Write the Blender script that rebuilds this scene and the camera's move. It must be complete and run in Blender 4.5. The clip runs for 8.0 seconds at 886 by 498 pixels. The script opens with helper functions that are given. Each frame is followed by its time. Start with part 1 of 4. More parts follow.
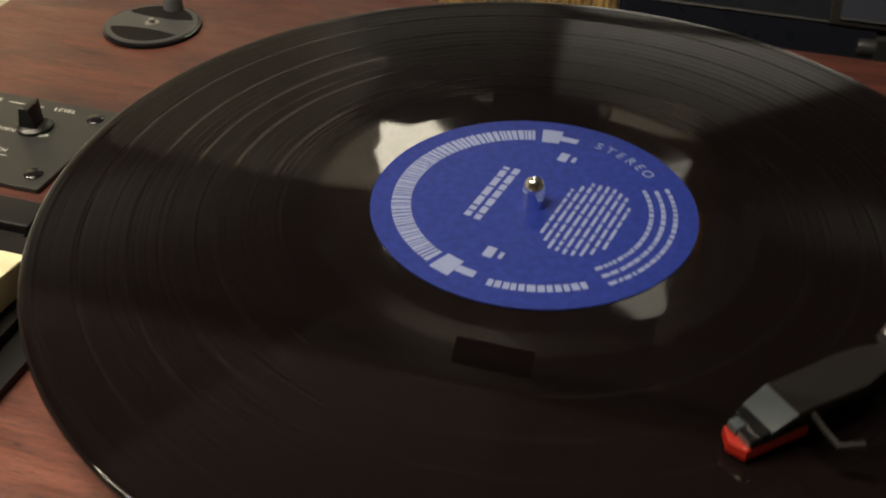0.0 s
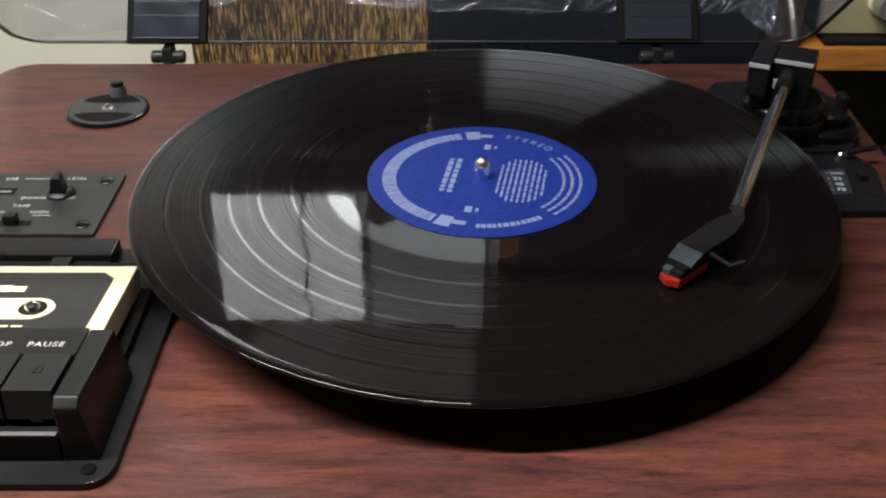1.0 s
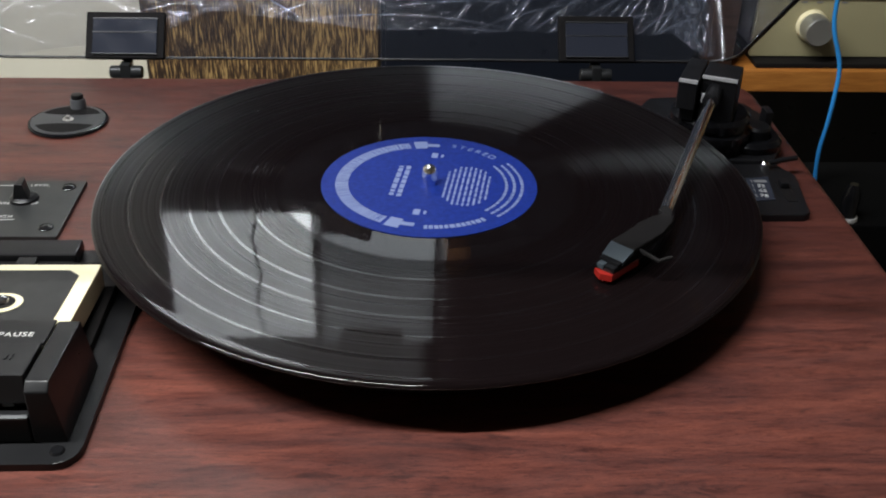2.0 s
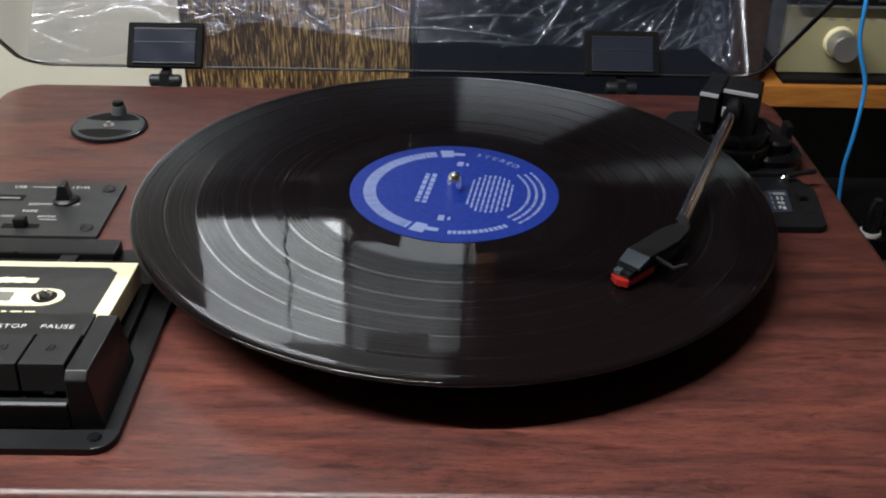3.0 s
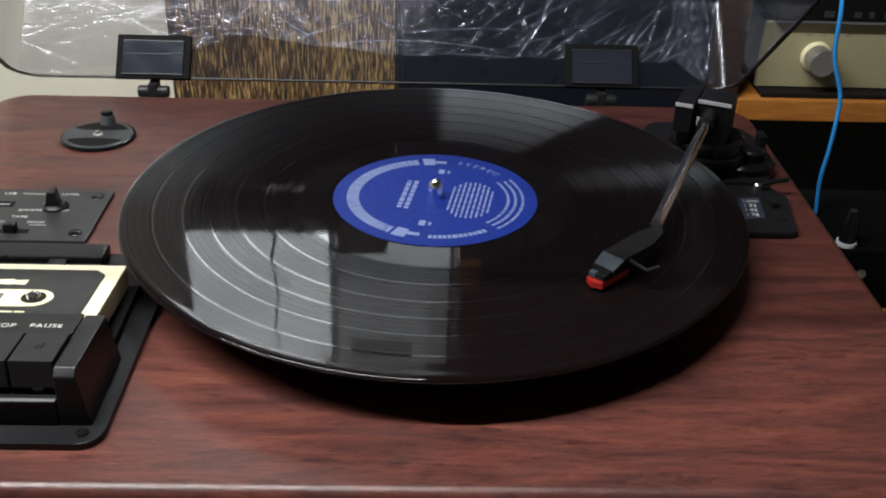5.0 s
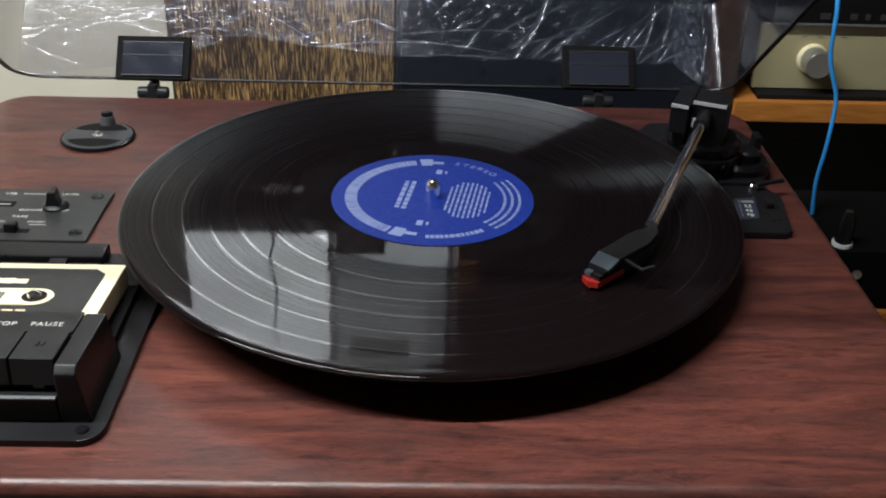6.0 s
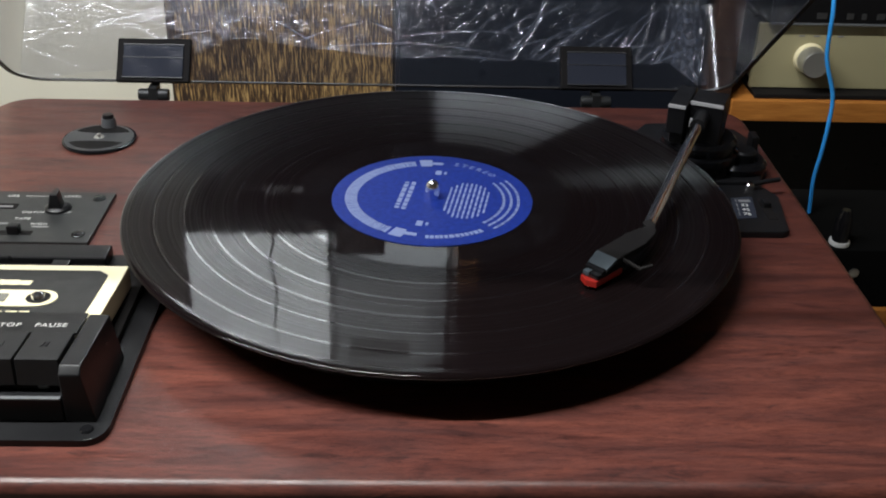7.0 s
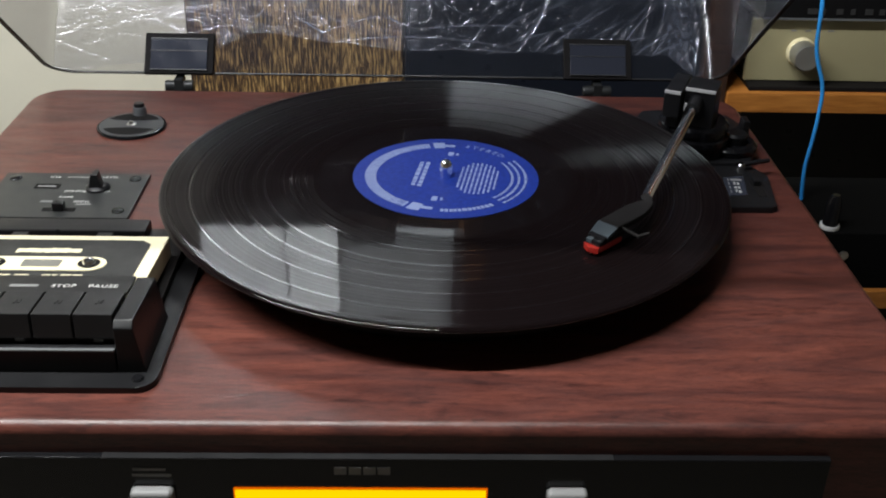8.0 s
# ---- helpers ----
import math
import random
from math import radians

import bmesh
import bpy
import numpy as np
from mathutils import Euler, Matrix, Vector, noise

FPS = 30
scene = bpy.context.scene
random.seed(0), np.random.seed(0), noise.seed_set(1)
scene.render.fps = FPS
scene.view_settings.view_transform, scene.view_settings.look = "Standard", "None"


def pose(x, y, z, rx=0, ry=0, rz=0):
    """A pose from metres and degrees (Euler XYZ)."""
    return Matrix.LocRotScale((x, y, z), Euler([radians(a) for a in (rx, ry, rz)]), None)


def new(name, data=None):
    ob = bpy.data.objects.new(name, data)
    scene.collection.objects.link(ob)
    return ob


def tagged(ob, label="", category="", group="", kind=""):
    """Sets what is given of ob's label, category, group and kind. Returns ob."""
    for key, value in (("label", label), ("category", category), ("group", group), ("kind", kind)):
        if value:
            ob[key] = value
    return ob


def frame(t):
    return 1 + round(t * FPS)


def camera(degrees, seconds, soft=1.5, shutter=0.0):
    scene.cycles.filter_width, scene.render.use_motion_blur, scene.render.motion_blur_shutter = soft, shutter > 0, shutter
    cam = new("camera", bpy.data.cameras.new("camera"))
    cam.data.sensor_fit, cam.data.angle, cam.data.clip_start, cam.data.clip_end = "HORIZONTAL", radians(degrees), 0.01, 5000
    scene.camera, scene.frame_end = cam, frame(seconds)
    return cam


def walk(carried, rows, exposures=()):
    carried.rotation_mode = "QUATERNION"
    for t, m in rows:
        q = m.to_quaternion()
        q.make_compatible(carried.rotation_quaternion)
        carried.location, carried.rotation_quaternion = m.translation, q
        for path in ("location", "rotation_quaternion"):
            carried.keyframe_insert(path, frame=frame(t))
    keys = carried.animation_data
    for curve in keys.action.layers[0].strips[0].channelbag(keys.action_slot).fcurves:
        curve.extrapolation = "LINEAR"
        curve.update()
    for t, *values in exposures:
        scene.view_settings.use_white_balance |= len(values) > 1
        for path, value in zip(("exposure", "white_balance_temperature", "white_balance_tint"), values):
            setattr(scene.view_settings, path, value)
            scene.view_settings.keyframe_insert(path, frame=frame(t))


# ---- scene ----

# ---------------------------------------------------------------- camera and walk
cam = camera(46.05, 8.0, soft=2.0, shutter=0.3)
ROWS = [
    (0, 0.0484, -0.2603, 0.2033, 52.78, -0.58, 16.93),
    (0.2, 0.0362, -0.2848, 0.2058, 53.15, 0.97, 11.64),
    (0.5, 0.0157, -0.3303, 0.2166, 55.32, 0.38, 5.28),
    (0.7, -0.0008, -0.3674, 0.2224, 56.07, -0.30, 3.43),
    (1, -0.0161, -0.4016, 0.2400, 57.48, 0.02, 0.11),
    (1.5, -0.0261, -0.4280, 0.2443, 58.83, -0.78, -3.08),
    (1.7, -0.0222, -0.4281, 0.2440, 58.93, -1.21, -3.02),
    (2.8, -0.0105, -0.4424, 0.2485, 59.30, -0.95, -0.26),
    (3, -0.0124, -0.4455, 0.2497, 59.61, -1.20, -0.29),
    (3.5, -0.0110, -0.4493, 0.2505, 60.37, -1.40, -0.35),
    (4, -0.0087, -0.4511, 0.2509, 60.44, -1.39, -0.79),
    (4.5, -0.0089, -0.4555, 0.2504, 60.51, -1.49, -0.77),
    (6, -0.0079, -0.4632, 0.2518, 60.68, -1.58, -0.82),
    (6.5, -0.0095, -0.4644, 0.2528, 60.68, -1.49, -0.90),
    (7, -0.0083, -0.4669, 0.2540, 60.68, -1.40, -0.98),
    (7.5, -0.0155, -0.4828, 0.2565, 60.95, -1.36, -1.16),
    (8, -0.0154, -0.5104, 0.2601, 60.90, -1.20, -1.00),
]
walk(cam, [(t, pose(x, y, z, rx, ry, rz)) for t, x, y, z, rx, ry, rz in ROWS],
     exposures=[(0.0, -0.15, 9200, 10), (0.5, 0.10, 7900, 10), (1.0, 0.05, 6800, 10), (1.5, 0.0, 6500, 10), (8.0, 0.0, 6500, 10)])

# ---------------------------------------------------------------- light
world = bpy.data.worlds.new("world")
scene.world = world
world.use_nodes = True
world.node_tree.nodes["Background"].inputs[0].default_value = (0.9, 0.95, 1.0, 1)
world.node_tree.nodes["Background"].inputs[1].default_value = 0.02

CEIL = 1.55
lamp_data = bpy.data.lights.new("ceiling_tube_light", "AREA")
lamp_data.shape, lamp_data.size, lamp_data.size_y = "RECTANGLE", 1.20, 0.035
lamp_data.energy, lamp_data.color = 33.0, (0.965, 0.99, 0.975)
lamp = new("ceiling_tube_light", lamp_data)
lamp.matrix_world = Matrix.Translation((-0.62, -0.18, 1.0))

# ---------------------------------------------------------------- materials


def mat(name, base, rough=0.5, metal=0.0, **more):
    """A principled material; returns (material, nodes, links, shader)."""
    m = bpy.data.materials.new(name)
    m.use_nodes = True
    n, l = m.node_tree.nodes, m.node_tree.links
    b = n["Principled BSDF"]
    b.inputs["Base Color"].default_value = (*base, 1)
    b.inputs["Roughness"].default_value = rough
    b.inputs["Metallic"].default_value = metal
    for key, value in more.items():
        b.inputs[key.replace("_", " ")].default_value = value
    return m, n, l, b


def ramp(n, stops):
    r = n.new("ShaderNodeValToRGB")
    while len(r.color_ramp.elements) < len(stops):
        r.color_ramp.elements.new(0.5)
    for e, (p, c) in zip(r.color_ramp.elements, stops):
        e.position = p
        e.color = (*c, 1) if len(c) == 3 else c
    return r


def texture(n, l, kind, scale, stretch=(1, 1, 1), detail=4, coord="Object", rough=0.5, dist=0.0):
    tc = n.new("ShaderNodeTexCoord")
    mp = n.new("ShaderNodeMapping")
    mp.inputs["Scale"].default_value = stretch
    t = n.new("ShaderNodeTexNoise" if kind == "noise" else "ShaderNodeTexVoronoi")
    t.inputs["Scale"].default_value = scale
    if kind == "noise":
        t.inputs["Detail"].default_value = detail
        t.inputs["Roughness"].default_value = rough
        t.inputs["Distortion"].default_value = dist
    l.new(tc.outputs[coord], mp.inputs[0])
    l.new(mp.outputs[0], t.inputs[0])
    return t


def bump(n, l, b, src, strength=0.2, distance=0.0005):
    u = n.new("ShaderNodeBump")
    u.inputs["Strength"].default_value = strength
    u.inputs["Distance"].default_value = distance
    l.new(src, u.inputs["Height"])
    l.new(u.outputs[0], b.inputs["Normal"])


def rough_noise(n, l, b, scale, lo, hi, stretch=(1, 1, 1)):
    t = texture(n, l, "noise", scale, stretch, 5)
    mr = n.new("ShaderNodeMapRange")
    mr.inputs["From Min"].default_value, mr.inputs["From Max"].default_value = 0.3, 0.7
    mr.inputs["To Min"].default_value, mr.inputs["To Max"].default_value = lo, hi
    l.new(t.outputs[0], mr.inputs[0])
    l.new(mr.outputs[0], b.inputs["Roughness"])


def mixed(n, l, fac, a, b):
    x = n.new("ShaderNodeMix")
    x.data_type = "RGBA"
    for sock, v in ((x.inputs[0], fac), (x.inputs[6], a), (x.inputs[7], b)):
        if hasattr(v, "links"):
            l.new(v, sock)
        else:
            sock.default_value = v if not isinstance(v, tuple) else (*v, 1)
    return x.outputs[2]


def plastic(name, base, rough=0.4, lo=None, hi=None, grain=2500, strength=0.12, spec=0.5):
    m, n, l, b = mat(name, base, rough)
    b.inputs["Specular IOR Level"].default_value = spec
    if lo is not None:
        rough_noise(n, l, b, 60, lo, hi)
    g = texture(n, l, "noise", grain, detail=2)
    bump(n, l, b, g.outputs[0], strength, 0.0002)
    return m


# mahogany-print vinyl foil: long grain along x, dark pores, knots
def wood_foil():
    m, n, l, b = mat("mahogany_foil", (0.12, 0.03, 0.022), 0.34, Specular_IOR_Level=0.5)
    big = texture(n, l, "noise", 8, (0.9, 5, 5), 6, rough=0.62, dist=2.6)
    streak = texture(n, l, "noise", 50, (1.1, 10, 10), 6, rough=0.7, dist=1.2)
    pores = texture(n, l, "noise", 150, (1.2, 9, 9), 5, rough=0.75, dist=0.8)
    flecks = texture(n, l, "noise", 38, (1.0, 3.0, 3.0), 5, rough=0.7, dist=1.0)
    dust = texture(n, l, "noise", 900, detail=2)
    c1 = ramp(n, [(0.30, (0.062, 0.022, 0.019)), (0.48, (0.108, 0.034, 0.026)), (0.70, (0.168, 0.051, 0.035))])
    l.new(big.outputs[0], c1.inputs[0])
    col = c1.outputs[0]
    for src, stops, amount in ((streak, ((0.36, (0.66, 0.63, 0.64)), (0.56, (1, 1, 1))), 1.0),
                               (pores, ((0.38, (0.34, 0.35, 0.40)), (0.47, (1, 1, 1))), 0.75),
                               (flecks, ((0.58, (1, 1, 1)), (0.68, (0.42, 0.46, 0.52))), 0.85),
                               (dust, ((0.3, (0.84, 0.84, 0.85)), (0.7, (1, 1, 1))), 1.0)):
        c = ramp(n, stops)
        l.new(src.outputs[0], c.inputs[0])
        mul = n.new("ShaderNodeMix")
        mul.data_type, mul.blend_type = "RGBA", "MULTIPLY"
        mul.inputs[0].default_value = amount
        l.new(col, mul.inputs[6])
        l.new(c.outputs[0], mul.inputs[7])
        col = mul.outputs[2]
    l.new(col, b.inputs["Base Color"])
    rough_noise(n, l, b, 35, 0.30, 0.42, (1, 4, 4))
    bump(n, l, b, pores.outputs[0], 0.3, 0.0003)
    return m


# pressed vinyl: mirror-smooth dead wax and track gaps, fine grooves between
GAPS = (0.0827, 0.0966, 0.1091, 0.1212, 0.1350)


def vinyl():
    m, n, l, b = mat("vinyl", (0.0045, 0.0028, 0.0030), 0.3)
    geo = n.new("ShaderNodeTexCoord")
    sep = n.new("ShaderNodeSeparateXYZ")
    l.new(geo.outputs["Object"], sep.inputs[0])
    comb = n.new("ShaderNodeCombineXYZ")
    l.new(sep.outputs[0], comb.inputs[0])
    l.new(sep.outputs[1], comb.inputs[1])
    ln = n.new("ShaderNodeVectorMath")
    ln.operation = "LENGTH"
    l.new(comb.outputs[0], ln.inputs[0])
    rad = ln.outputs["Value"]
    stops = [(0.0, (1, 1, 1)), (0.0672 / 0.16, (0.8, 0.8, 0.8)), (0.0690 / 0.16, (0, 0, 0))]
    for g in GAPS:
        for r, v in ((g - 0.0005, 0), (g - 0.0002, 1), (g + 0.0002, 1), (g + 0.0005, 0)):
            stops.append((r / 0.16, (v, v, v)))
    stops += [(0.1440 / 0.16, (0, 0, 0)), (0.1446 / 0.16, (0.12, 0.12, 0.12))]
    div = n.new("ShaderNodeMath")
    div.operation = "DIVIDE"
    div.inputs[1].default_value = 0.16
    l.new(rad, div.inputs[0])
    smooth = ramp(n, stops)
    l.new(div.outputs[0], smooth.inputs[0])
    # groove loudness, changing from turn to turn
    cr = n.new("ShaderNodeCombineXYZ")
    l.new(rad, cr.inputs[0])
    band = n.new("ShaderNodeTexNoise")
    band.inputs["Scale"].default_value = 900
    band.inputs["Detail"].default_value = 3
    l.new(cr.outputs[0], band.inputs[0])
    mr = n.new("ShaderNodeMapRange")
    mr.inputs["From Min"].default_value, mr.inputs["From Max"].default_value = 0.3, 0.7
    mr.inputs["To Min"].default_value, mr.inputs["To Max"].default_value = 0.42, 0.56
    l.new(band.outputs[0], mr.inputs[0])
    l.new(mr.outputs[0], b.inputs["Roughness"])
    b.inputs["Specular IOR Level"].default_value = 0.0
    # sheen of the groove walls: tight along the groove, wide across it
    loud = n.new("ShaderNodeMapRange")
    loud.inputs["From Min"].default_value, loud.inputs["From Max"].default_value = 0.32, 0.68
    loud.inputs["To Min"].default_value, loud.inputs["To Max"].default_value = 0.0, 0.046
    l.new(band.outputs[0], loud.inputs[0])
    tan = n.new("ShaderNodeTangent")
    tan.direction_type, tan.axis = "RADIAL", "Z"
    wallsheen = n.new("ShaderNodeBsdfAnisotropic")
    wallsheen.inputs["Roughness"].default_value = 0.32
    wallsheen.inputs["Anisotropy"].default_value = 0.86
    l.new(tan.outputs[0], wallsheen.inputs["Tangent"])
    # sheen colour raised towards the rim, where the lamp's streak is strongest
    outer = n.new("ShaderNodeMapRange")
    outer.inputs["From Min"].default_value, outer.inputs["From Max"].default_value = 0.062, 0.140
    outer.inputs["To Min"].default_value, outer.inputs["To Max"].default_value = 0.10, 1.65
    l.new(rad, outer.inputs[0])
    level = n.new("ShaderNodeMath")
    level.operation = "MULTIPLY"
    l.new(loud.outputs[0], level.inputs[0])
    l.new(outer.outputs[0], level.inputs[1])
    # sheen scaled up at slant views, so the streak stays at the back
    slant = n.new("ShaderNodeLayerWeight")
    slant.inputs[0].default_value = 0.5
    steep = n.new("ShaderNodeMath")
    steep.operation, steep.inputs[1].default_value = "POWER", 5
    l.new(slant.outputs["Facing"], steep.inputs[0])
    gain = n.new("ShaderNodeMath")
    gain.operation, gain.inputs[1].default_value = "MULTIPLY", 20
    l.new(steep.outputs[0], gain.inputs[0])
    sheen = n.new("ShaderNodeMath")
    sheen.operation = "MULTIPLY"
    l.new(level.outputs[0], sheen.inputs[0])
    l.new(gain.outputs[0], sheen.inputs[1])
    ridged = n.new("ShaderNodeMapRange")
    ridged.inputs["To Min"].default_value, ridged.inputs["To Max"].default_value = 1.0, 0.05
    l.new(smooth.outputs[0], ridged.inputs[0])
    grooved = n.new("ShaderNodeMath")
    grooved.operation = "MULTIPLY"
    l.new(sheen.outputs[0], grooved.inputs[0])
    l.new(ridged.outputs[0], grooved.inputs[1])
    tone = n.new("ShaderNodeVectorMath")
    tone.operation = "SCALE"
    tone.inputs[0].default_value = (0.95, 1.0, 1.03)
    l.new(grooved.outputs[0], tone.inputs["Scale"])
    l.new(tone.outputs[0], wallsheen.inputs["Color"])
    both = n.new("ShaderNodeAddShader")
    l.new(b.outputs[0], both.inputs[0])
    l.new(wallsheen.outputs[0], both.inputs[1])
    l.new(both.outputs[0], n["Material Output"].inputs[0])
    # the clear gloss over it: strong on the smooth rings, weak on the grooves
    coat = n.new("ShaderNodeMapRange")
    coat.inputs["To Min"].default_value, coat.inputs["To Max"].default_value = 0.25, 1.0
    l.new(smooth.outputs[0], coat.inputs[0])
    l.new(coat.outputs[0], b.inputs["Coat Weight"])
    b.inputs["Coat Roughness"].default_value = 0.035
    b.inputs["Coat IOR"].default_value = 1.55
    return m


def label_paper():
    m, n, l, b = mat("blue_label_paper", (0.012, 0.03, 0.24), 0.5, Specular_IOR_Level=0.15)
    t = texture(n, l, "noise", 400, detail=5)
    c = ramp(n, [(0.3, (0.007, 0.021, 0.17)), (0.7, (0.011, 0.032, 0.24))])
    l.new(t.outputs[0], c.inputs[0])
    l.new(c.outputs[0], b.inputs["Base Color"])
    bump(n, l, b, t.outputs[0], 0.1, 0.0002)
    return m


def palm_veneer():
    m, n, l, b = mat("palm_wood_veneer", (0.1, 0.06, 0.03), 0.5)
    a = texture(n, l, "noise", 130, (5, 5, 0.45), 4, rough=0.6, dist=0.2)
    big = texture(n, l, "noise", 9, (3, 3, 0.7), 3)
    c = ramp(n, [(0.40, (0.020, 0.012, 0.010)), (0.51, (0.09, 0.05, 0.024)), (0.60, (0.46, 0.30, 0.12))])
    mx = n.new("ShaderNodeMath")
    mx.operation = "MULTIPLY_ADD"
    mx.inputs[1].default_value = 0.35
    l.new(big.outputs[0], mx.inputs[0])
    sub = n.new("ShaderNodeMath")
    sub.operation = "SUBTRACT"
    sub.inputs[1].default_value = 0.175
    l.new(a.outputs[0], sub.inputs[0])
    l.new(sub.outputs[0], mx.inputs[2])
    l.new(mx.outputs[0], c.inputs[0])
    l.new(c.outputs[0], b.inputs["Base Color"])
    bump(n, l, b, a.outputs[0], 0.3, 0.0006)
    return m


def shelf_wood(name, lo, hi):
    m, n, l, b = mat(name, hi, 0.4)
    a = texture(n, l, "noise", 30, (1, 9, 9), 5, rough=0.6, dist=0.4)
    c = ramp(n, [(0.3, lo), (0.7, hi)])
    l.new(a.outputs[0], c.inputs[0])
    l.new(c.outputs[0], b.inputs["Base Color"])
    bump(n, l, b, a.outputs[0], 0.15, 0.0004)
    return m


def painted_wall(name, base):
    m, n, l, b = mat(name, base, 0.6)
    a = texture(n, l, "noise", 5, detail=6)
    c = ramp(n, [(0.3, tuple(0.86 * v for v in base)), (0.7, base)])
    l.new(a.outputs[0], c.inputs[0])
    l.new(c.outputs[0], b.inputs["Base Color"])
    g = texture(n, l, "noise", 180, detail=4)
    bump(n, l, b, g.outputs[0], 0.2, 0.001)
    return m


def clear_film(name, least, rough, tint, haze=0.0, glint_gain=0.0):
    """Thin clear sheet: see-through, with sheen that grows at a slant, and crease glints put in as white."""
    m = bpy.data.materials.new(name)
    m.use_nodes = True
    n, l = m.node_tree.nodes, m.node_tree.links
    n.remove(n["Principled BSDF"])
    tr = n.new("ShaderNodeBsdfTransparent")
    tr.inputs[0].default_value = (*tint, 1)
    gl = n.new("ShaderNodeBsdfGlossy")
    gl.inputs["Color"].default_value = (1, 1, 1, 1)
    gl.inputs["Roughness"].default_value = rough
    clear = tr.outputs[0]
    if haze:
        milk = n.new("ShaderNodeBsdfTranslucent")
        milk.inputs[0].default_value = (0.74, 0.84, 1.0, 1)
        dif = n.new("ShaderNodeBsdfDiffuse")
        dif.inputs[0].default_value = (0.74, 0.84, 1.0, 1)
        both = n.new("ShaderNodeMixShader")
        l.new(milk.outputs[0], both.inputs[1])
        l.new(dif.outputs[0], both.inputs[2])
        # glints along the creases: the sheet is whitened there
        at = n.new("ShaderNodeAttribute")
        at.attribute_name = "fold_glint"
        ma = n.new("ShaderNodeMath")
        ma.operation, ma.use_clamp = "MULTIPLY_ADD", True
        ma.inputs[1].default_value, ma.inputs[2].default_value = glint_gain, haze
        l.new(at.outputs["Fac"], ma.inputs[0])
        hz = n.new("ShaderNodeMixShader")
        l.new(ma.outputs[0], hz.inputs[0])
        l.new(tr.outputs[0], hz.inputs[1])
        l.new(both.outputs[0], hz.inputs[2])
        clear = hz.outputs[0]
    lw = n.new("ShaderNodeLayerWeight")
    lw.inputs[0].default_value = 0.5
    pw = n.new("ShaderNodeMath")
    pw.operation = "POWER"
    pw.inputs[1].default_value = 5
    l.new(lw.outputs["Facing"], pw.inputs[0])
    ad = n.new("ShaderNodeMath")
    ad.operation, ad.use_clamp = "MULTIPLY_ADD", True
    ad.inputs[1].default_value, ad.inputs[2].default_value = 0.6, least
    l.new(pw.outputs[0], ad.inputs[0])
    shine = ad.outputs[0]
    # extra gloss along the same whitened creases
    if glint_gain:
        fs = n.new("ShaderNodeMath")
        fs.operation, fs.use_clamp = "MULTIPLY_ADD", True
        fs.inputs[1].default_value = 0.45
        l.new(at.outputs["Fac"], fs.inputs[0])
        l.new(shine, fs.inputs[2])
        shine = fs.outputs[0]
    mx = n.new("ShaderNodeMixShader")
    l.new(shine, mx.inputs[0])
    l.new(clear, mx.inputs[1])
    l.new(gl.outputs[0], mx.inputs[2])
    l.new(mx.outputs[0], n["Material Output"].inputs[0])
    return m


def glowing(name, colour, strength):
    m = bpy.data.materials.new(name)
    m.use_nodes = True
    n, l = m.node_tree.nodes, m.node_tree.links
    n.remove(n["Principled BSDF"])
    e = n.new("ShaderNodeEmission")
    e.inputs[0].default_value, e.inputs[1].default_value = (*colour, 1), strength
    l.new(e.outputs[0], n["Material Output"].inputs[0])
    return m


WOOD = wood_foil()
VINYL = vinyl()
LABEL = label_paper()
INK = plastic("silver_print", (0.19, 0.24, 0.43), 0.45)
PALM = palm_veneer()
PINE = shelf_wood("orange_varnished_pine", (0.30, 0.10, 0.018), (0.52, 0.21, 0.045))
BROWN = shelf_wood("dark_brown_wood", (0.022, 0.011, 0.008), (0.07, 0.033, 0.02))
BLACK = plastic("black_satin_plastic", (0.010, 0.010, 0.011), 0.35, 0.26, 0.42, spec=0.3)
GLOSS = plastic("black_gloss_plastic", (0.007, 0.007, 0.008), 0.15, 0.1, 0.22, 1200, 0.04, spec=0.35)
MATTE = plastic("black_matte_plastic", (0.011, 0.011, 0.012), 0.42, 0.36, 0.52, spec=0.35)
RUBBER = plastic("black_rubber", (0.008, 0.007, 0.007), 0.7, spec=0.15)
NAVY = plastic("dark_navy_lacquer", (0.008, 0.010, 0.016), 0.3, 0.25, 0.4, spec=0.25)
GREY = plastic("grey_plastic", (0.12, 0.125, 0.13), 0.4)
BARGREY = plastic("dark_grey_plastic", (0.040, 0.042, 0.045), 0.3)
# black plastic whose base is lightened to hold sheen and highlights
PLATE = plastic("sheen_lightened_plastic", (0.024, 0.025, 0.025), 0.4, 0.34, 0.46, spec=0.5)
SMOKE = plastic("smoky_grey_plastic", (0.032, 0.036, 0.050), 0.12, 0.08, 0.2, spec=0.3)
DEEPBLACK = plastic("sheenless_black", (0.005, 0.005, 0.005), 0.9, spec=0.02)
CREAM = plastic("cream_cassette_plastic", (0.78, 0.70, 0.47), 0.35)
TRIM = plastic("dark_grey_trim", (0.035, 0.035, 0.036), 0.4)
PRINT = plastic("white_print", (0.62, 0.62, 0.60), 0.5)
DIM = plastic("grey_print", (0.2, 0.2, 0.2), 0.5)
CHROME = mat("chrome", (0.95, 0.95, 0.95), 0.09, 1.0)[0]
STEEL = mat("brushed_steel", (0.62, 0.61, 0.58), 0.3, 1.0)[0]
ALLOY = mat("turned_alloy", (0.55, 0.55, 0.53), 0.33, 0.85)[0]
EDGE = plastic("frosted_edge_plastic", (0.035, 0.035, 0.036), 0.25)
RED = plastic("red_stylus_plastic", (0.25, 0.012, 0.008), 0.3)
